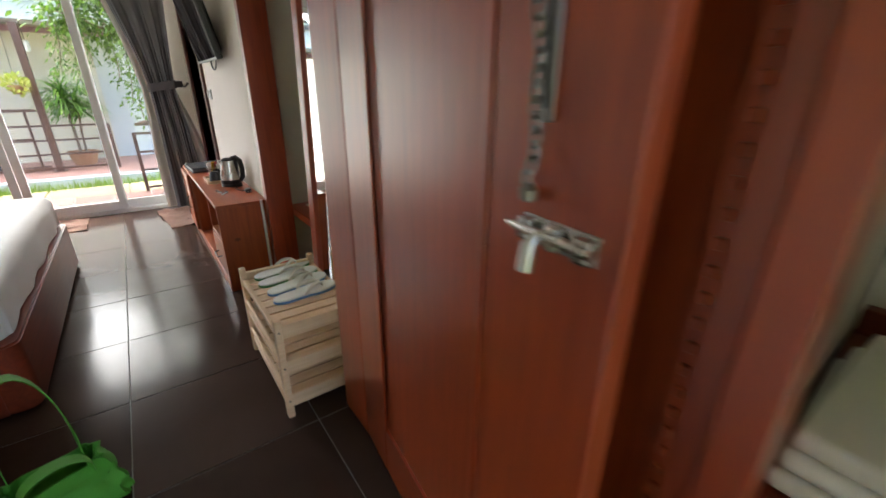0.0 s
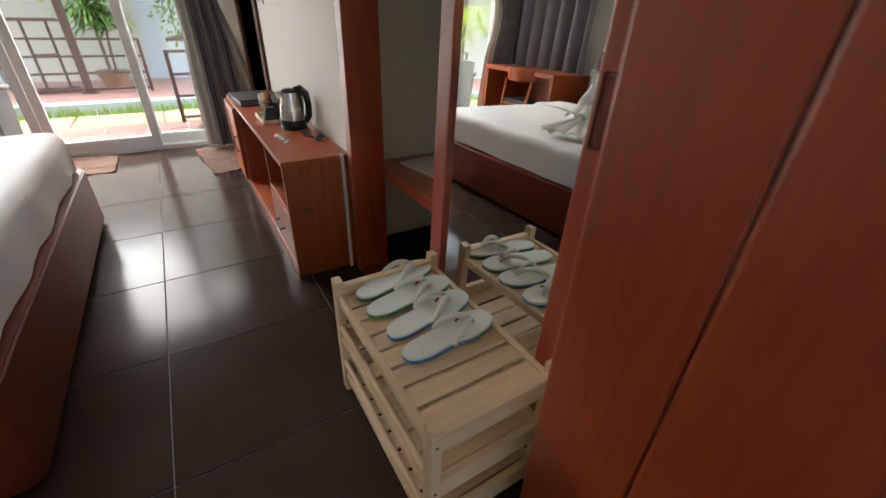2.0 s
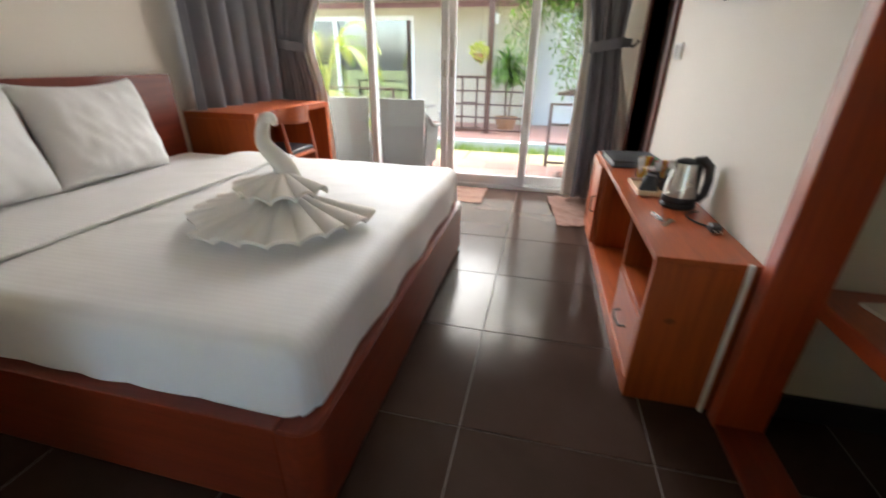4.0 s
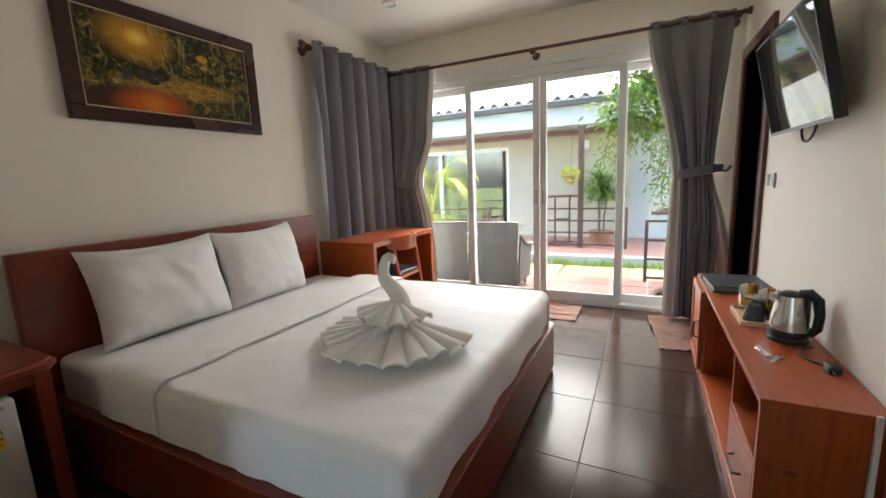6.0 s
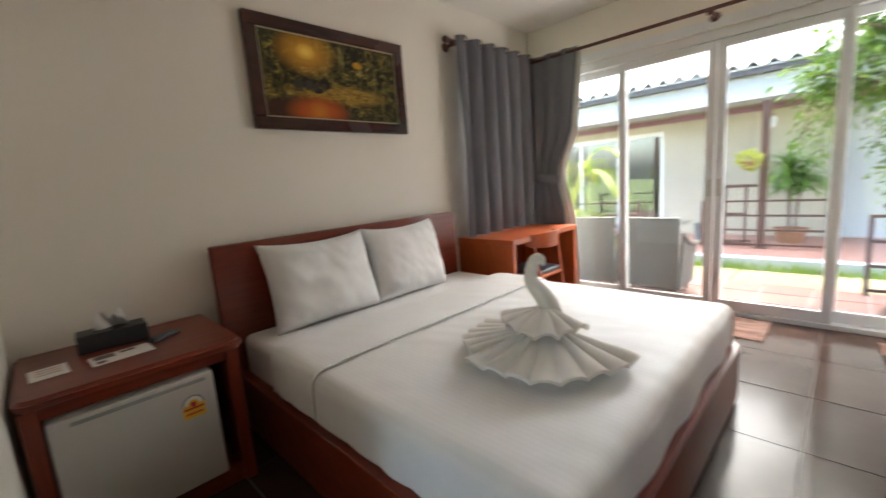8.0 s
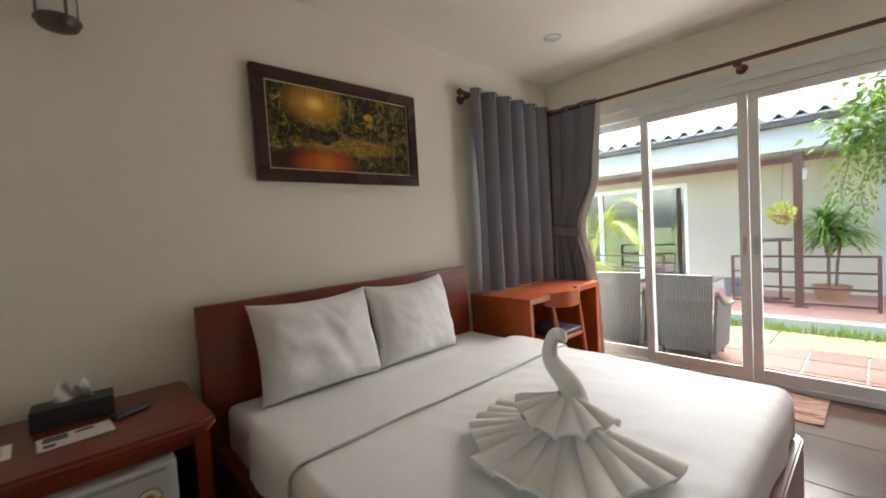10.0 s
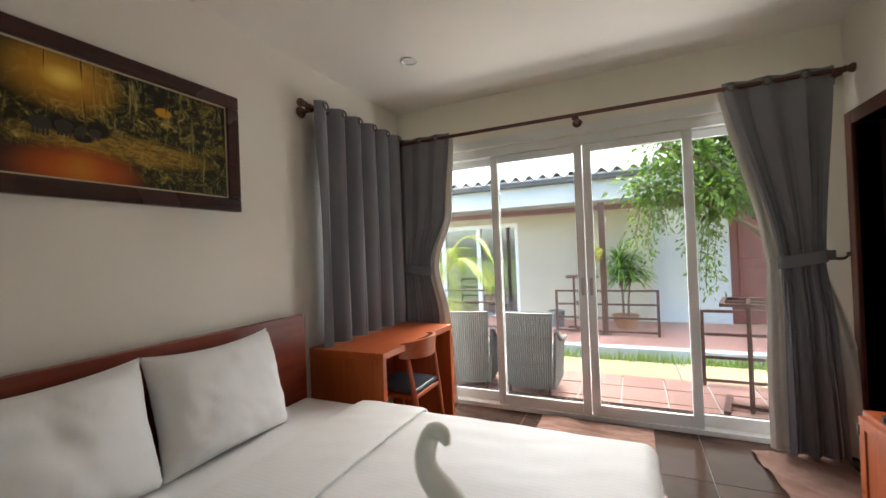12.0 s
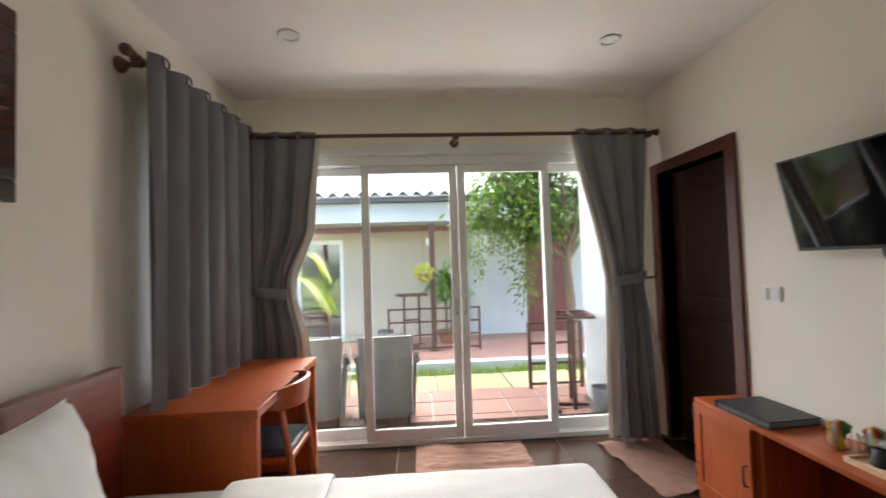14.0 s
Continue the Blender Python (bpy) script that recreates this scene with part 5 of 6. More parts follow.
def robe_body(t, v):
    a = 2 * math.pi * t
    w = 0.03 + 0.065 * min(1.0, v * 6) + 0.012 * v
    d = 0.022 + 0.022 * v
    k = 1 + 0.16 * math.sin(5 * a + 2 * v) * v
    return Vector((w * math.cos(a) * k, d * math.sin(a) * k, -0.09 - 0.85 * v))


part("cloth", sheet(robe_body, 60, 30, 0.004), ROBE, rb, smooth=True)
part("belt", sheet(lambda t, v: Vector((-0.075 + 0.03 * t - 0.03 * v, -0.05 + 0.004 * math.sin(9 * v), -0.55 - 0.62 * v)), 3, 20, 0.004), ROBE, rb, smooth=True)
part("hanger", tube(bez((-0.09, 0, -0.12), (-0.03, 0, -0.06), (0.03, 0, -0.06), (0.09, 0, -0.12), 12), 0.006, 8), DARKWOOD, rb, smooth=True)
part("hook", tube([(0, 0, -0.08), (0, 0, -0.02), (-0.014, 0, -0.002), (-0.008, 0, 0.014), (0.01, 0, 0.015), (0.016, 0, 0.002)], 0.0025, 6), STEEL, rb, smooth=True)

# white cable cover between the stand and the jamb
cv = tagged(part("cable_cover", box(((0.598, 2.6365, 0.0), (0.612, 2.6505, 0.575)), bevel=0.003), WHITE_PLASTIC), "thin white plastic cable cover beside the stand", "cable cover")

# green carrier bag on the floor by the bed
bg_ = thing("shopping_bag", -0.36, 1.36, 0, 20, "bright green cloth shopping bag standing on the floor", "bag")


def bag(u, v):
    a = 2 * math.pi * u
    w, d = 0.15 - 0.03 * v, 0.085 - 0.03 * v
    cx, cy = math.cos(a), math.sin(a)
    wr = 0.03 * noise.noise(Vector((cx * 3, cy * 3, v * 4)))
    return Vector(((w + wr) * math.copysign(abs(cx) ** 0.4, cx), (d + wr) * math.copysign(abs(cy) ** 0.4, cy), 0.004 + 0.16 * v + 0.018 * noise.noise(Vector((cx * 2, cy * 2, 8))) * v))


part("body", sheet(bag, 48, 14, 0.003), BAG_GREEN, bg_, smooth=True)
part("bottom", outline([(-0.14, -0.075), (0.14, -0.075), (0.14, 0.075), (-0.14, 0.075)], 0, 0.006), BAG_GREEN, bg_)
for sy, lift in ((-1, 0.26), (1, 0.6)):
    hp = bez((-0.085, sy * 0.05, 0.14), (-0.1, sy * 0.07, lift), (0.09, sy * 0.06, lift), (0.085, sy * 0.05, 0.14), 16)
    part("handle", sheet(lambda s, w, hp=hp: hp[round(s * 16)] + Vector((0, (w - 0.5) * 0.045, 0)), 16, 2, 0.003), BAG_GREEN, bg_)


def floor_cloth(x, y, w, d, rz, seed, label):
    def f(u, v):
        h = 0.03 * max(0, noise.noise(Vector((u * 3 + v, v * 5, seed)))) + 0.022 * max(0, 0.35 - abs(noise.noise(Vector((u * 4 + 2 * v, v * 7, seed + 2)))))
        e = 0.02 * noise.noise(Vector((u * 2, v * 2, seed + 4)))
        return Vector(((u - 0.5) * w + e, (v - 0.5) * d + e, 0.004 + h))
    o = tagged(part("floor_towel", sheet(f, 64, 56, 0.004), MAT_CLOTH, smooth=True), label, "floor mat", "towels on the floor")
    o.matrix_basis = pose(x, y, 0.001, 0, 0, rz)


floor_cloth(-0.88, 4.94, 0.8, 0.46, 0, 1.0, "rumpled salmon-brown towel used as a door mat")
floor_cloth(0.34, 4.72, 0.46, 0.72, 6, 9.0, "rumpled salmon-brown towel lying beside the stand")

# wall lantern by the bed
wl = thing("wall_lantern", W + 0.11, 1.57, 2.2, 0, "dark metal wall lantern with clear glass, unlit", "lamp")
part("dish", lathe([(0.02, -0.03), (0.06, -0.015), (0.075, 0.01), (0.07, 0.02)], 24), DARK_STEEL, wl, smooth=True)
part("glass", lathe([(0.058, 0.02), (0.062, 0.08), (0.058, 0.14)], 24, False), CLEAR, wl, smooth=True)
part("cap", lathe([(0.072, 0.14), (0.07, 0.155), (0.03, 0.19), (0.008, 0.2)], 24), DARK_STEEL, wl, smooth=True)
for k in range(4):
    a = math.pi / 2 * k + 0.4
    part("rib", tube([(0.066 * math.cos(a), 0.066 * math.sin(a), 0.015), (0.066 * math.cos(a), 0.066 * math.sin(a), 0.145)], 0.005, 6), DARK_STEEL, wl)
part("arm", tube([(0, 0, 0.19), (-0.05, 0, 0.22), (-0.108, 0, 0.19)], 0.009, 8), DARK_STEEL, wl, smooth=True)

# ---------------------------------------------------------------- outside: ground, terrace, lawn strip
G = -0.12
setting("ground", box(((-40, N + 0.2, G - 0.6), (40, 60, G - 0.1)), ((-40, -40, G - 0.6), (40, N + 0.2, G - 0.16))), EARTH, "earth and short grass of the yard", "ground")
terrace = setting("terrace", box(((-5.2, N + 0.14, G - 0.2), (2.4, 6.86, G - 0.008))), PALE_GROUT, "terracotta tiled terrace with pale joints", "terrace")
TT = 0.4
tt_me = mesh_of("terrace_tile", box(((-TT / 2 + 0.008, -TT / 2 + 0.008, -0.012), (TT / 2 - 0.008, TT / 2 - 0.008, 0.0)), bevel=0.003, seg=1), TERRACOTTA)
for i in range(-12, 7):
    for j in range(4):
        t = new("tile", tt_me)
        t.parent, t.location = terrace, (-0.12 + i * TT, N + 0.18 + (j + 0.4) * TT, G + random.uniform(-0.001, 0.001))
border = setting("stone_border", box(((-8, 6.87, G - 0.2), (4, 7.62, G - 0.03))), PALE_GROUT, "border of sandstone slabs beside the grass", "pavement")
sl_me = mesh_of("slab", box(((-0.44, -0.34, -0.03), (0.44, 0.34, 0.0)), bevel=0.008, seg=1), SANDSTONE)
for i in range(-8, 5):
    t = new("slab", sl_me)
    t.parent, t.location = border, (0.3 + i * 0.9, 7.22, G + random.uniform(-0.004, 0.002))
verts, faces = [], []
rg = random.Random(4)
for k in range(2600):
    x, y = rg.uniform(-5, 2.4), 7.68 + rg.gauss(0, 0.12)
    h, a, w = rg.uniform(0.03, 0.11), rg.uniform(0, 6.28), 0.008
    lx, ly = rg.gauss(0, 0.035), rg.gauss(0, 0.035)
    b = len(verts)
    verts += [(x - w * math.cos(a), y - w * math.sin(a), G - 0.05), (x + w * math.cos(a), y + w * math.sin(a), G - 0.05), (x + lx, y + ly, G + h)]
    faces.append((b, b + 1, b + 2))
gm = bpy.data.meshes.new("grass")
gm.from_pydata(verts, [], faces)
gm.materials.append(GRASS)
tagged(new("grass", gm), "short bright green grass along the slabs", "grass", kind="stuff")

far = setting("far_terrace", box(((-9, 8.05, G - 0.2), (6, 10.1, G + 0.07))), TERRACOTTA, "raised terracotta terrace of the house opposite", "terrace")
setting("kerb", box(((-9, 7.88, G - 0.2), (6, 8.05, G + 0.085)), bevel=0.01), HOUSE_WHITE, "pale cement kerb before the far terrace", "kerb")
FZ = G + 0.07

# ---------------------------------------------------------------- house opposite
hs = thing("guest_house", -0.8, 10.1, FZ, 0, "low cream guest house with tiled roof and mauve fascia", "house")
WX0, WX1 = -4.4, -1.9
part("wall", box(((-7.5, 0, 0), (WX0, 0.2, 2.9)), ((WX1, 0, 0), (0.55, 0.2, 2.9)), ((WX0, 0, 1.95), (WX1, 0.2, 2.9))), HOUSE_WALL, hs, "cream rendered wall")
part("wall", box(((0.55, 0.02, 0), (1.72, 0.2, 2.9)), ((2.62, 0.02, 0), (6.5, 0.2, 2.9)), ((1.72, 0.02, 2.05), (2.62, 0.2, 2.9))), HOUSE_WHITE, hs, "white rendered wall")
part("side_wall", box(((-7.5, 0.2, 0), (-7.3, 5, 2.9)), ((6.3, 0.2, 0), (6.5, 5, 2.9)), ((-7.3, 4.8, 0), (6.3, 5, 2.9))), HOUSE_WALL, hs)
part("room_back", box(((WX0 - 0.3, 2.6, 0), (WX1 + 0.3, 2.7, 2.9)), ((WX0 - 0.3, 0.2, 0), (WX0 - 0.2, 2.6, 2.9)), ((WX1 + 0.2, 0.2, 0), (WX1 + 0.3, 2.6, 2.9)), ((WX0 - 0.2, 0.2, 2.6), (WX1 + 0.2, 2.6, 2.7))), FAR_ROOM, hs, "dim room behind the glass")
wd = part("window", box(((WX0, 0.03, 1.87), (WX1, 0.13, 1.95)), ((WX0, 0.03, 0), (WX0 + 0.07, 0.13, 1.87)), ((WX1 - 0.07, 0.03, 0), (WX1, 0.13, 1.87)), ((-3.65, 0.03, 0), (-3.56, 0.13, 1.87)), ((-2.82, 0.03, 0), (-2.73, 0.13, 1.87)),
     ((WX0 + 0.07, 0.03, 0.0), (WX1 - 0.07, 0.13, 0.06)), bevel=0.004), PVC, hs, "white sliding window frame")
for x0, x1 in ((WX0 + 0.07, -3.65), (-3.56, -2.82), (-2.73, WX1 - 0.07)):
    pn = part("pane", box(((x0, 0.076, 0.06), (x1, 0.084, 1.87))), FAR_PANE, wd)
    pn.visible_shadow = False
for x0 in (-2.25, -4.3):
    part("curtain", sheet(lambda u, v, x0=x0: Vector((x0 + 0.28 * u * (0.75 + 0.25 * abs(2 * v - 1)), 0.22 + 0.02 * math.sin(26 * u), 0.05 + 1.8 * (1 - v))), 40, 8, 0.003), LINING, hs, "white curtain inside the window", True)
part("bed_inside", box(((-4.2, 0.7, 0.15), (-2.9, 2.3, 0.5)), bevel=0.06, seg=3), PILLOW_LINEN, hs)
part("desk_inside", box(((-2.8, 0.6, 0.0), (-2.05, 1.1, 0.55)), bevel=0.01), DARKWOOD, hs)
hd = part("door", box(((1.72, 0.06, 0), (2.62, 0.11, 2.05)), bevel=0.004), DOOR_RED, hs, "red-brown wooden door")
part("door_panel", box(((1.84, 0.045, 0.2), (2.5, 0.062, 0.95)), bevel=0.01), DOOR_RED, hd)
part("door_panel", box(((1.84, 0.045, 1.1), (2.5, 0.062, 1.9)), bevel=0.01), DOOR_RED, hd)
part("lining_strip", box(((-7.6, -0.04, 2.08), (6.6, -0.001, 2.17))), PURPLE, hs, "mauve painted band under the eaves")
part("soffit", box(((-7.6, -0.9, 2.2), (6.6, 0.0, 2.24))), HOUSE_WHITE, hs)
part("fascia", box(((-7.6, -0.93, 2.18), (6.6, -0.9, 2.54)), bevel=0.004), HOUSE_WHITE, hs, "white fascia board")
part("gutter", box(((-7.6, -1.03, 2.52), (6.6, -0.932, 2.61)), bevel=0.012), GUTTER, hs, "dark gutter along the eaves")


def roof(u, v):
    x = -7.6 + 14.2 * u
    y = -1.06 + 4.2 * v
    return Vector((x, y, 2.66 + 0.42 * (y + 1.06) + 0.045 * math.sin(2 * math.pi * x / 0.24) + 0.02 * ((v * 12) % 1)))


part("eaves_filler", box(((-7.6, -1.045, 2.605), (6.6, -1.01, 2.632))), ROOF, hs)
part("roof", sheet(roof, 75 * 8, 24, 0.02), ROOF, hs, "wavy grey cement roof tiles", True)
part("roof_back", box(((-7.6, 3.1, 2.7), (6.6, 3.3, 4.4))), ROOF, hs)


def brown_rail(name, x, y, z, rz, length, height, bars, label):
    r = thing(name, x, y, z, rz, label, "railing")
    n = max(1, round(length / 1.45))
    for k in range(n + 1):
        part("post", box(((k * length / n - 0.02, -0.02, 0), (k * length / n + 0.02, 0.02, height)), bevel=0.003), BROWN_METAL, r)
    for k in range(bars):
        h = height - 0.015 - k * (height - 0.07) / (bars - 1)
        part("bar", box(((0.02, -0.012, h - 0.015), (length - 0.02, 0.012, h + 0.015)), bevel=0.003), BROWN_METAL, r)
    return r


brown_rail("railing", -1.74, 8.76, FZ, 0, 1.49, 0.71, 4, "brown steel railing of the far terrace")
brown_rail("railing", -4.6, 8.76, FZ, 0, 1.9, 0.71, 4, "brown steel railing of the far terrace")
brown_rail("near_railing", 0.05, 6.8, G, 0, 0.62, 0.78, 4, "brown steel railing at the terrace edge")
for x, y, z, h in ((-1.0, 8.8, FZ, 2.1), (-3.62, 7.7, G, 2.75)):
    ps = thing("veranda_post", x, y, z, 0, "square brown steel veranda post", "post")
    part("post", box(((-0.045, -0.045, 0), (0.045, 0.045, h)), bevel=0.005), BROWN_METAL, ps)
    part("foot_plate", box(((-0.09, -0.09, 0), (0.09, 0.09, 0.012)), bevel=0.003), BROWN_METAL, ps)


def tray_stand(x, y, z, rz, h, label):
    s = thing("luggage_stand", x, y, z, rz, label, "stand")
    for q in (-0.13, 0.13):
        part("post", box(((q - 0.018, -0.018, 0.03), (q + 0.018, 0.018, h - 0.03)), bevel=0.003), BROWN_METAL, s)
    part("foot", box(((-0.24, -0.2, 0), (0.24, -0.15, 0.03)), bevel=0.004), BROWN_METAL, s)
    part("foot", box(((-0.24, 0.15, 0), (0.24, 0.2, 0.03)), bevel=0.004), BROWN_METAL, s)
    part("cross_bar", box(((-0.02, -0.15, 0), (0.02, 0.15, 0.03)), bevel=0.004), BROWN_METAL, s)
    part("spreader", box(((-0.13, -0.015, 0.0), (0.13, 0.015, 0.035)), bevel=0.003), BROWN_METAL, s)
    for lo, hi in (((-0.26, -0.2, h - 0.03), (0.26, -0.165, h)), ((-0.26, 0.165, h - 0.03), (0.26, 0.2, h)), ((-0.26, -0.165, h - 0.03), (-0.225, 0.165, h)), ((0.225, -0.165, h - 0.03), (0.26, 0.165, h))):
        part("tray_bar", box((lo, hi), bevel=0.003), BROWN_METAL, s)
    part("brace", box(((-0.02, -0.165, h - 0.03), (0.02, 0.165, h - 0.004)), bevel=0.003), BROWN_METAL, s)
    part("brace", box(((-0.225, -0.015, h - 0.03), (0.225, 0.015, h - 0.005)), bevel=0.003), BROWN_METAL, s)
    part("rail", box(((-0.112, -0.01, h * 0.5), (0.112, 0.01, h * 0.5 + 0.03)), bevel=0.003), BROWN_METAL, s)
    return s


tray_stand(0.33, 6.2, G, 78, 0.95, "brown steel stand with an open tray top on the terrace")
tray_stand(-1.37, 9.1, FZ, 10, 0.92, "brown steel stand with an open tray top on the far terrace")

bk = thing("bucket", 0.47, 5.8, G, 0, "dark grey plastic bin on the terrace", "bin")
part("shell", lathe([(0.085, 0), (0.105, 0.28), (0.112, 0.285), (0.112, 0.3), (0.1, 0.3), (0.08, 0.01)], 24, False), GREY_PLASTIC, bk, smooth=True)
bk2 = thing("bucket", -1.85, 9.35, FZ, 0, "dark grey plastic bin on the far terrace", "bin")
part("shell", lathe([(0.12, 0), (0.14, 0.26), (0.15, 0.265), (0.15, 0.28), (0.13, 0.28), (0.11, 0.01)], 24, False), GREY_PLASTIC, bk2, smooth=True)
setting("wall_yard", box(((0.6, N + 0.2, G - 0.2), (0.75, 6.5, 2.9))), HOUSE_WHITE, "white rendered side wall of the terrace", "wall")


# ---------------------------------------------------------------- rattan chairs and glass table
def rattan_chair():
    c = thing("rattan_chair", -1.55, 6.13, G, 0, "grey woven rattan armchair on the terrace", "chair", "rattan chairs")

    def ribs(s):
        return 0.0028 * abs(math.sin(math.pi * 22 * s))

    def backr(u, v):
        a = (u - 0.5) * 0.5
        return Vector(((u - 0.5) * (0.45 + 0.06 * v), -0.27 - 0.05 * v - ribs(u) + 0.12 * (u - 0.5) ** 2, 0.1 + v * 0.745))
    part("backrest", sheet(backr, 110, 8, 0.035), WICKER, c)
    for sx in (-1, 1):
        def arm(u, v, sx=sx):
            y = -0.26 + 0.5 * u
            return Vector((sx * (0.255 + 0.03 * v + ribs(u)), y, 0.1 + v * (0.42 + 0.16 * (1 - u) ** 2)))
        part("side", sheet(arm, 80, 6, 0.03 * sx), WICKER, c)
        part("armrest", tube([(sx * 0.285, -0.29, 0.68), (sx * 0.292, -0.1, 0.57), (sx * 0.292, 0.1, 0.53), (sx * 0.288, 0.26, 0.52)], 0.022, 10), WICKER, c, smooth=True)
    part("seat", box(((-0.225, -0.25, 0.3), (0.225, 0.25, 0.36)), bevel=0.015, seg=3), WICKER, c)
    part("front_skirt", box(((-0.22, 0.22, 0.12), (0.22, 0.245, 0.3)), bevel=0.005), WICKER, c)
    for x in (-0.2, 0.2):
        for y in (-0.24, 0.22):
            part("leg", tube([(x, y, 0), (x, y, 0.14)], 0.014, 8), DARK_STEEL, c)
    return c


rc0 = rattan_chair()
copy_thing(rc0, pose(-2.24, 6.12, G, 0, 0, 8))
gt = thing("glass_table", -1.8, 6.68, G, 0, "low round-cornered glass table on metal legs", "table")
part("tabletop", box(((-0.36, -0.22, 0.69), (0.36, 0.22, 0.7)), bevel=0.003), TABLE_GLASS, gt)
for x in (-0.27, 0.27):
    for y in (-0.16, 0.16):
        part("leg", tube([(x, y, 0), (x * 0.85, y * 0.85, 0.689)], 0.013, 8), STEEL, gt, smooth=True)
part("rail", tube([(-0.25, 0, 0.3), (0.25, 0, 0.3)], 0.01, 8), STEEL, gt)

# ---------------------------------------------------------------- plants


def leaf_quads(out_v, out_f, c, d, n, length, width, fold=0.25):
    """One leaf: a pointed blade of four triangles, bent along its midrib."""
    side = d.cross(n).normalized()
    b = len(out_v)
    mid = c + d * length * 0.45
    out_v += [c, mid + side * width + n * width * fold, c + d * length - n * length * 0.12, mid - side * width + n * width * fold, mid]
    out_f += [(b, b + 1, b + 4), (b + 1, b + 2, b + 4), (b + 2, b + 3, b + 4), (b + 3, b, b + 4)]


def rand_dir(r):
    return Vector((r.gauss(0, 1), r.gauss(0, 1), r.gauss(0, 1))).normalized()


def pydata_part(name, v, f, m, parent, label=""):
    me = bpy.data.meshes.new(name)
    me.from_pydata([tuple(p) for p in v], [], f)
    me.materials.append(m)
    ob = new(name, me)
    ob.parent = parent
    if label:
        ob["label"] = label
    return ob


rt = random.Random(11)
tr = thing("garden_tree", 0.95, 7.75, G - 0.1, 0, "leafy garden tree with hanging aerial roots", "tree")
limbs = [bez((0, 0, 0), (0.05, 0.1, 1.0), (-0.08, 0.0, 1.6), (-0.05, 0, 2.2), 12)]
tb2 = add_tube(bmesh.new(), limbs[0], [0.085 - 0.004 * k for k in range(13)], 10)
tips = []
# the last six limbs rise out of view, added to break up sky glare
for k, (ex, ey, ez) in enumerate(((-1.5, -0.1, 2.35), (-1.05, 0.35, 2.75), (-0.75, -0.35, 2.2), (-0.25, 0.3, 3.1), (0.55, 0.1, 2.9), (0.3, -0.4, 2.6), (-0.6, 0.2, 3.1), (-1.25, -0.35, 2.75), (0.9, 0.3, 2.5), (-1.2, 0.0, 3.7), (-0.7, 0.4, 4.2), (-0.2, -0.3, 3.9), (0.5, 0.2, 4.0), (-1.7, 0.3, 3.4), (0.1, 0.5, 4.6))):
    st_ = limbs[0][8 + k % 4]
    br = bez(st_, st_ + Vector((ex * 0.3, ey * 0.3, 0.35)), Vector((ex * 0.7, ey * 0.8, ez - 0.05)), Vector((ex, ey, ez)), 10)
    add_tube(tb2, br, [0.04 - 0.0032 * q for q in range(11)], 7)
    tips += [(p, 0.33) for p in br[4:]]
    for q in range(3):
        p = br[5 + q * 2]
        e = p + Vector((rt.gauss(0, 0.22), rt.gauss(0, 0.22), rt.uniform(-0.1, 0.25)))
        add_tube(tb2, [p, (p + e) / 2 + Vector((0, 0, 0.04)), e], [0.014, 0.01, 0.005], 5)
        tips += [(e, 0.28), ((p + e) / 2, 0.25)]
part("trunk", tb2, BARK, tr, smooth=True)
lv, lf = [], []
for p, r in tips:
    for k in range(44):
        o = rand_dir(rt) * r * rt.uniform(0.15, 1.0) ** 0.7
        d = (o.normalized() + rand_dir(rt) * 0.8 + Vector((0, 0, -0.35))).normalized()
        leaf_quads(lv, lf, p + o, d, (rand_dir(rt) + Vector((0, 0, 1.4))).normalized(), rt.uniform(0.06, 0.125), rt.uniform(0.017, 0.032))
# drooping sprays under the crown
vines = bmesh.new()
for x, y, z0, z1 in ((-0.78, -0.15, 2.2, 1.2), (-0.7, -0.1, 2.3, 1.0), (-0.62, -0.2, 2.2, 1.1), (-1.3, 0.05, 2.2, 1.45), (-1.45, -0.15, 2.3, 1.6), (-1.15, -0.2, 2.4, 1.75), (-0.9, 0.1, 2.3, 1.5)):
    pts = [Vector((x + 0.03 * math.sin(5 * t + x * 9), y + 0.03 * math.cos(4 * t), z0 + (z1 - z0) * t)) for t in [k / 10 for k in range(11)]]
    add_tube(vines, pts, 0.006, 5)
    for p in pts:
        for k in range(14):
            o = rand_dir(rt) * rt.uniform(0.03, 0.15)
            leaf_quads(lv, lf, p + o, (o.normalized() + Vector((0, 0, -0.9)) + rand_dir(rt) * 0.5).normalized(), rand_dir(rt), rt.uniform(0.04, 0.085), rt.uniform(0.01, 0.018))
part("aerial_root", vines, BARK, tr)
pydata_part("crown", lv, lf, LEAF, tr, "dense small green leaves with gaps")


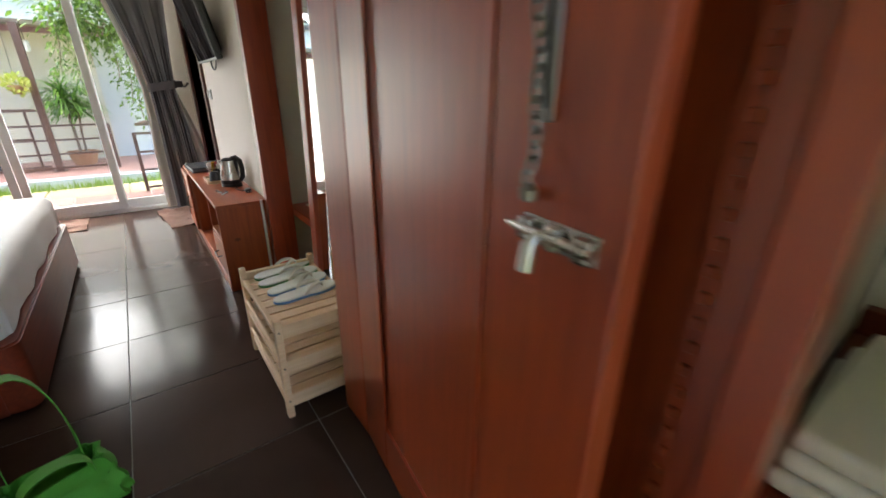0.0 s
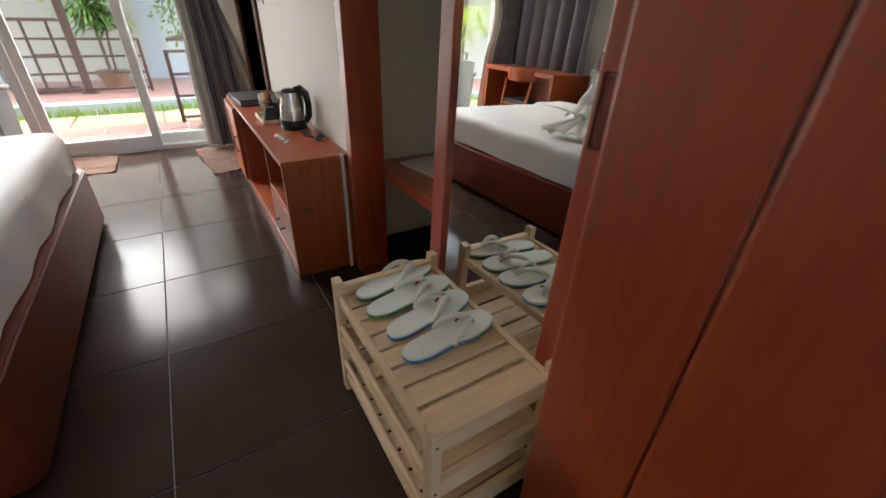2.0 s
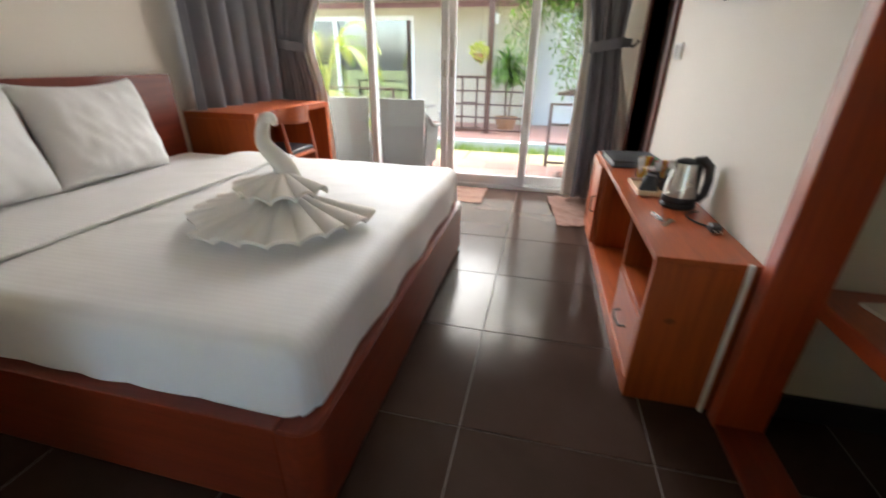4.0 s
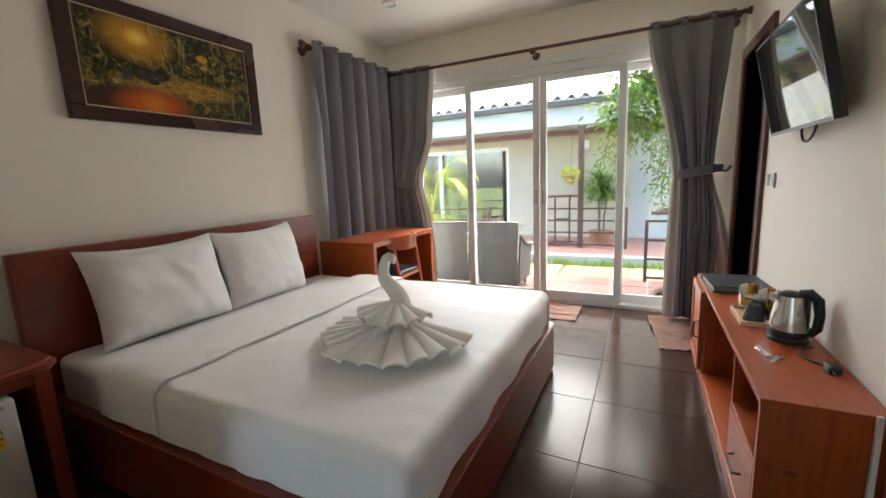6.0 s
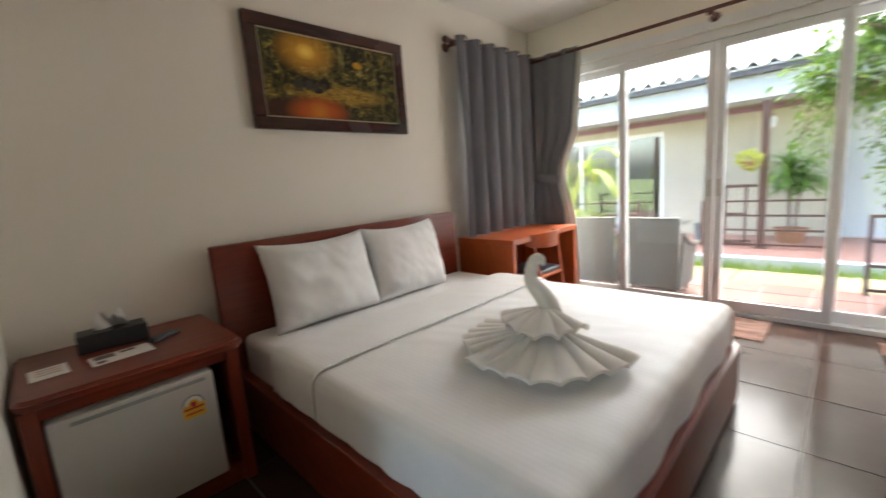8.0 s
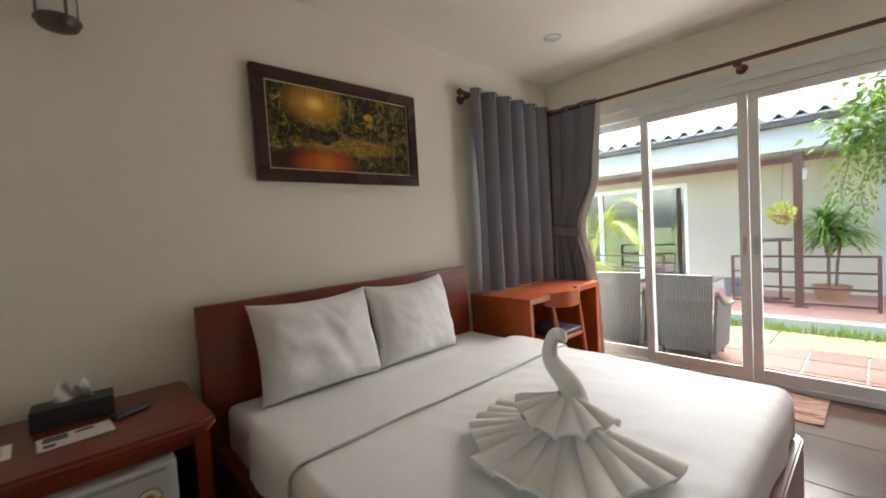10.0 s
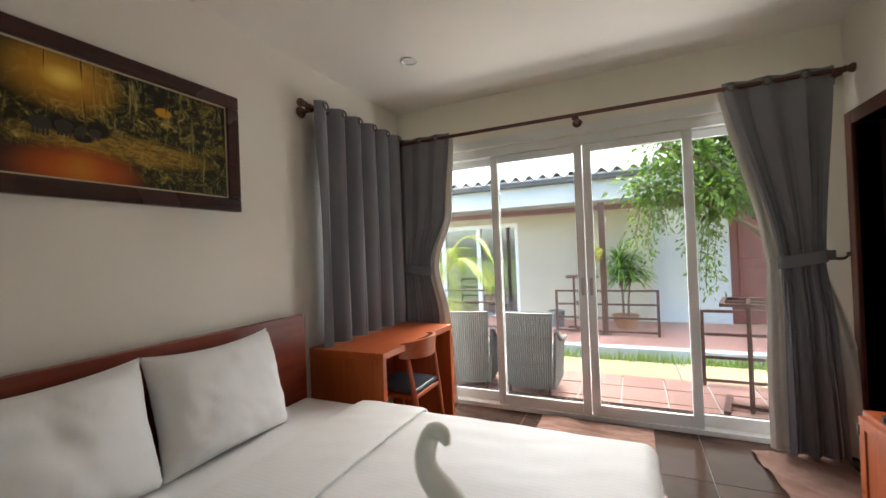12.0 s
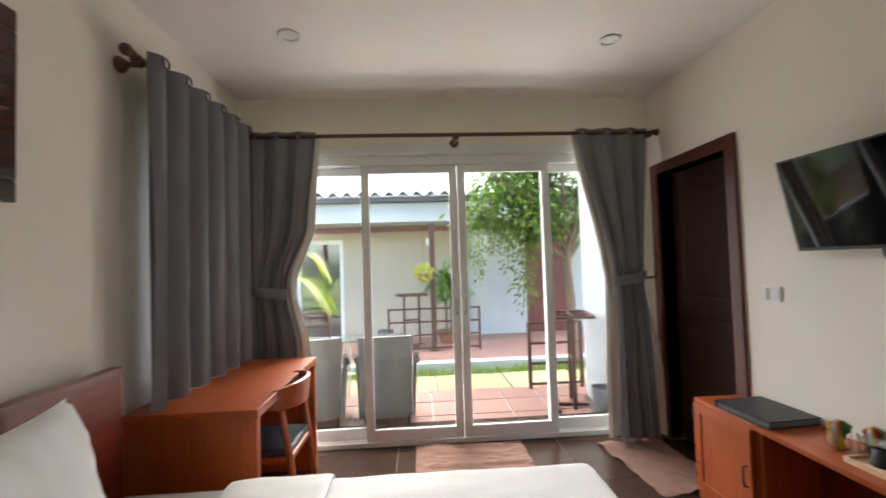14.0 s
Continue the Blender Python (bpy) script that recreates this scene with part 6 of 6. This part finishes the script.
def palm(x, y, z, fronds, label):
    p = thing("palm", x, y, z, 0, label, "palm")
    part("stem", tube([(0, 0, 0), (0.02, 0, 0.4), (0, 0.02, 0.9)], [0.05, 0.04, 0.03], 8), BARK, p, smooth=True)
    for az, length, rise, droop in fronds:
        d = Vector((math.cos(radians(az)), math.sin(radians(az)), 0))
        sp_ = bez(Vector((0, 0, 0.85)), Vector((0, 0, 0.85 + rise)) + d * length * 0.25, d * length * 0.7 + Vector((0, 0, 0.85 + rise)), d * length + Vector((0, 0, 0.85 + rise - droop)), 18)
        v, f = [], []
        side = d.cross(Vector((0, 0, 1)))
        for k in range(3, 19):
            q = sp_[k]
            fwd = (sp_[k] - sp_[k - 1]).normalized()
            ll = 0.34 * math.sin(math.pi * (k - 1) / 19) + 0.06
            for s in (-1, 1):
                for off in (0.0, 0.5):
                    c = q + (sp_[min(18, k + 1)] - q) * off
                    leaf_quads(v, f, c, (side * s + fwd * 0.75 + Vector((0, 0, -0.25))).normalized(), Vector((0, 0, 1)), ll, 0.012)
        fr_ = pydata_part("frond", v, f, PALM_LEAF, p, "yellow-green feathered frond")
        part("rib", tube(sp_, [0.008 - 0.0003 * k for k in range(19)], 5), YELLOW_LEAF, fr_)


palm(-3.12, 7.15, G - 0.05, ((-10, 0.85, 0.75, 0.55), (25, 0.75, 1.05, 0.45), (-60, 0.8, 0.5, 0.6), (80, 0.8, 0.9, 0.5), (150, 0.8, 0.9, 0.6), (205, 0.7, 0.6, 0.5), (-25, 0.65, 0.05, 0.25), (10, 0.6, -0.2, 0.2), (265, 0.7, 0.9, 0.5)), "young yellow-green palm beside the terrace")

pt = thing("potted_dracaena", -0.72, 9.45, FZ, 0, "potted plant with long green strap leaves", "plant")
part("pot", lathe([(0.15, 0), (0.21, 0.2), (0.22, 0.22), (0.19, 0.22), (0.18, 0.19)], 24), CLAY, pt, smooth=True)
stb = bmesh.new()
v, f = [], []
for k in range(3):
    a = 2.1 * k
    top_ = Vector((0.1 * math.cos(a), 0.1 * math.sin(a), 0.85 + 0.12 * k))
    add_tube(stb, [Vector((0.05 * math.cos(a), 0.05 * math.sin(a), 0.15)), top_ * 0.6, top_], 0.018, 7)
    for q in range(95):
        d = rand_dir(rt)
        d.z = abs(d.z) * 0.8 - 0.05
        d.normalize()
        n0 = (Vector((0, 0, 1)) - d * d.z).normalized()
        c, ln = top_ + Vector((0, 0, rt.uniform(-0.12, 0.16))), rt.uniform(0.12, 0.17)
        for seg in range(3):
            leaf_quads(v, f, c, d, n0, ln * 1.25, rt.uniform(0.016, 0.024) * (1.0, 1.1, 0.8)[seg], 0.15)
            c = c + d * ln
            d = (d + Vector((0, 0, -0.42))).normalized()
            n0 = (n0 - d * n0.dot(d)).normalized()
part("stem", stb, BARK, pt, smooth=True)
pydata_part("foliage", v, f, STRAP_LEAF, pt)

hb = thing("hanging_plant", -1.15, 8.6, 1.2, 0, "yellow-leaved plant in a hanging basket", "plant")
part("basket", lathe([(0.04, -0.1), (0.09, -0.05), (0.1, 0.02), (0.08, 0.02)], 16), CLAY, hb, smooth=True)
v, f = [], []
for k in range(160):
    d = rand_dir(rt)
    leaf_quads(v, f, d * rt.uniform(0.05, 0.13) + Vector((0, 0, 0.04)), (d + Vector((0, 0, 0.2))).normalized(), rand_dir(rt), rt.uniform(0.05, 0.09), rt.uniform(0.02, 0.03))
pydata_part("foliage", v, f, YELLOW_LEAF, hb)
part("cord", tube([(0, 0, 0.02), (0.0, 0.25, 0.96)], 0.004, 5), DARK_STEEL, hb)
ll = thing("porch_lantern", -1.02, 9.62, 1.78, 0, "small white porch lantern under the eaves", "lamp")
part("glass", lathe([(0.04, -0.06), (0.055, 0.06), (0.03, 0.1)], 16), WHITE_PLASTIC, ll, smooth=True)
part("stem", tube([(0, 0, 0.1), (0, 0, 0.36)], 0.008, 6), DARK_STEEL, ll)
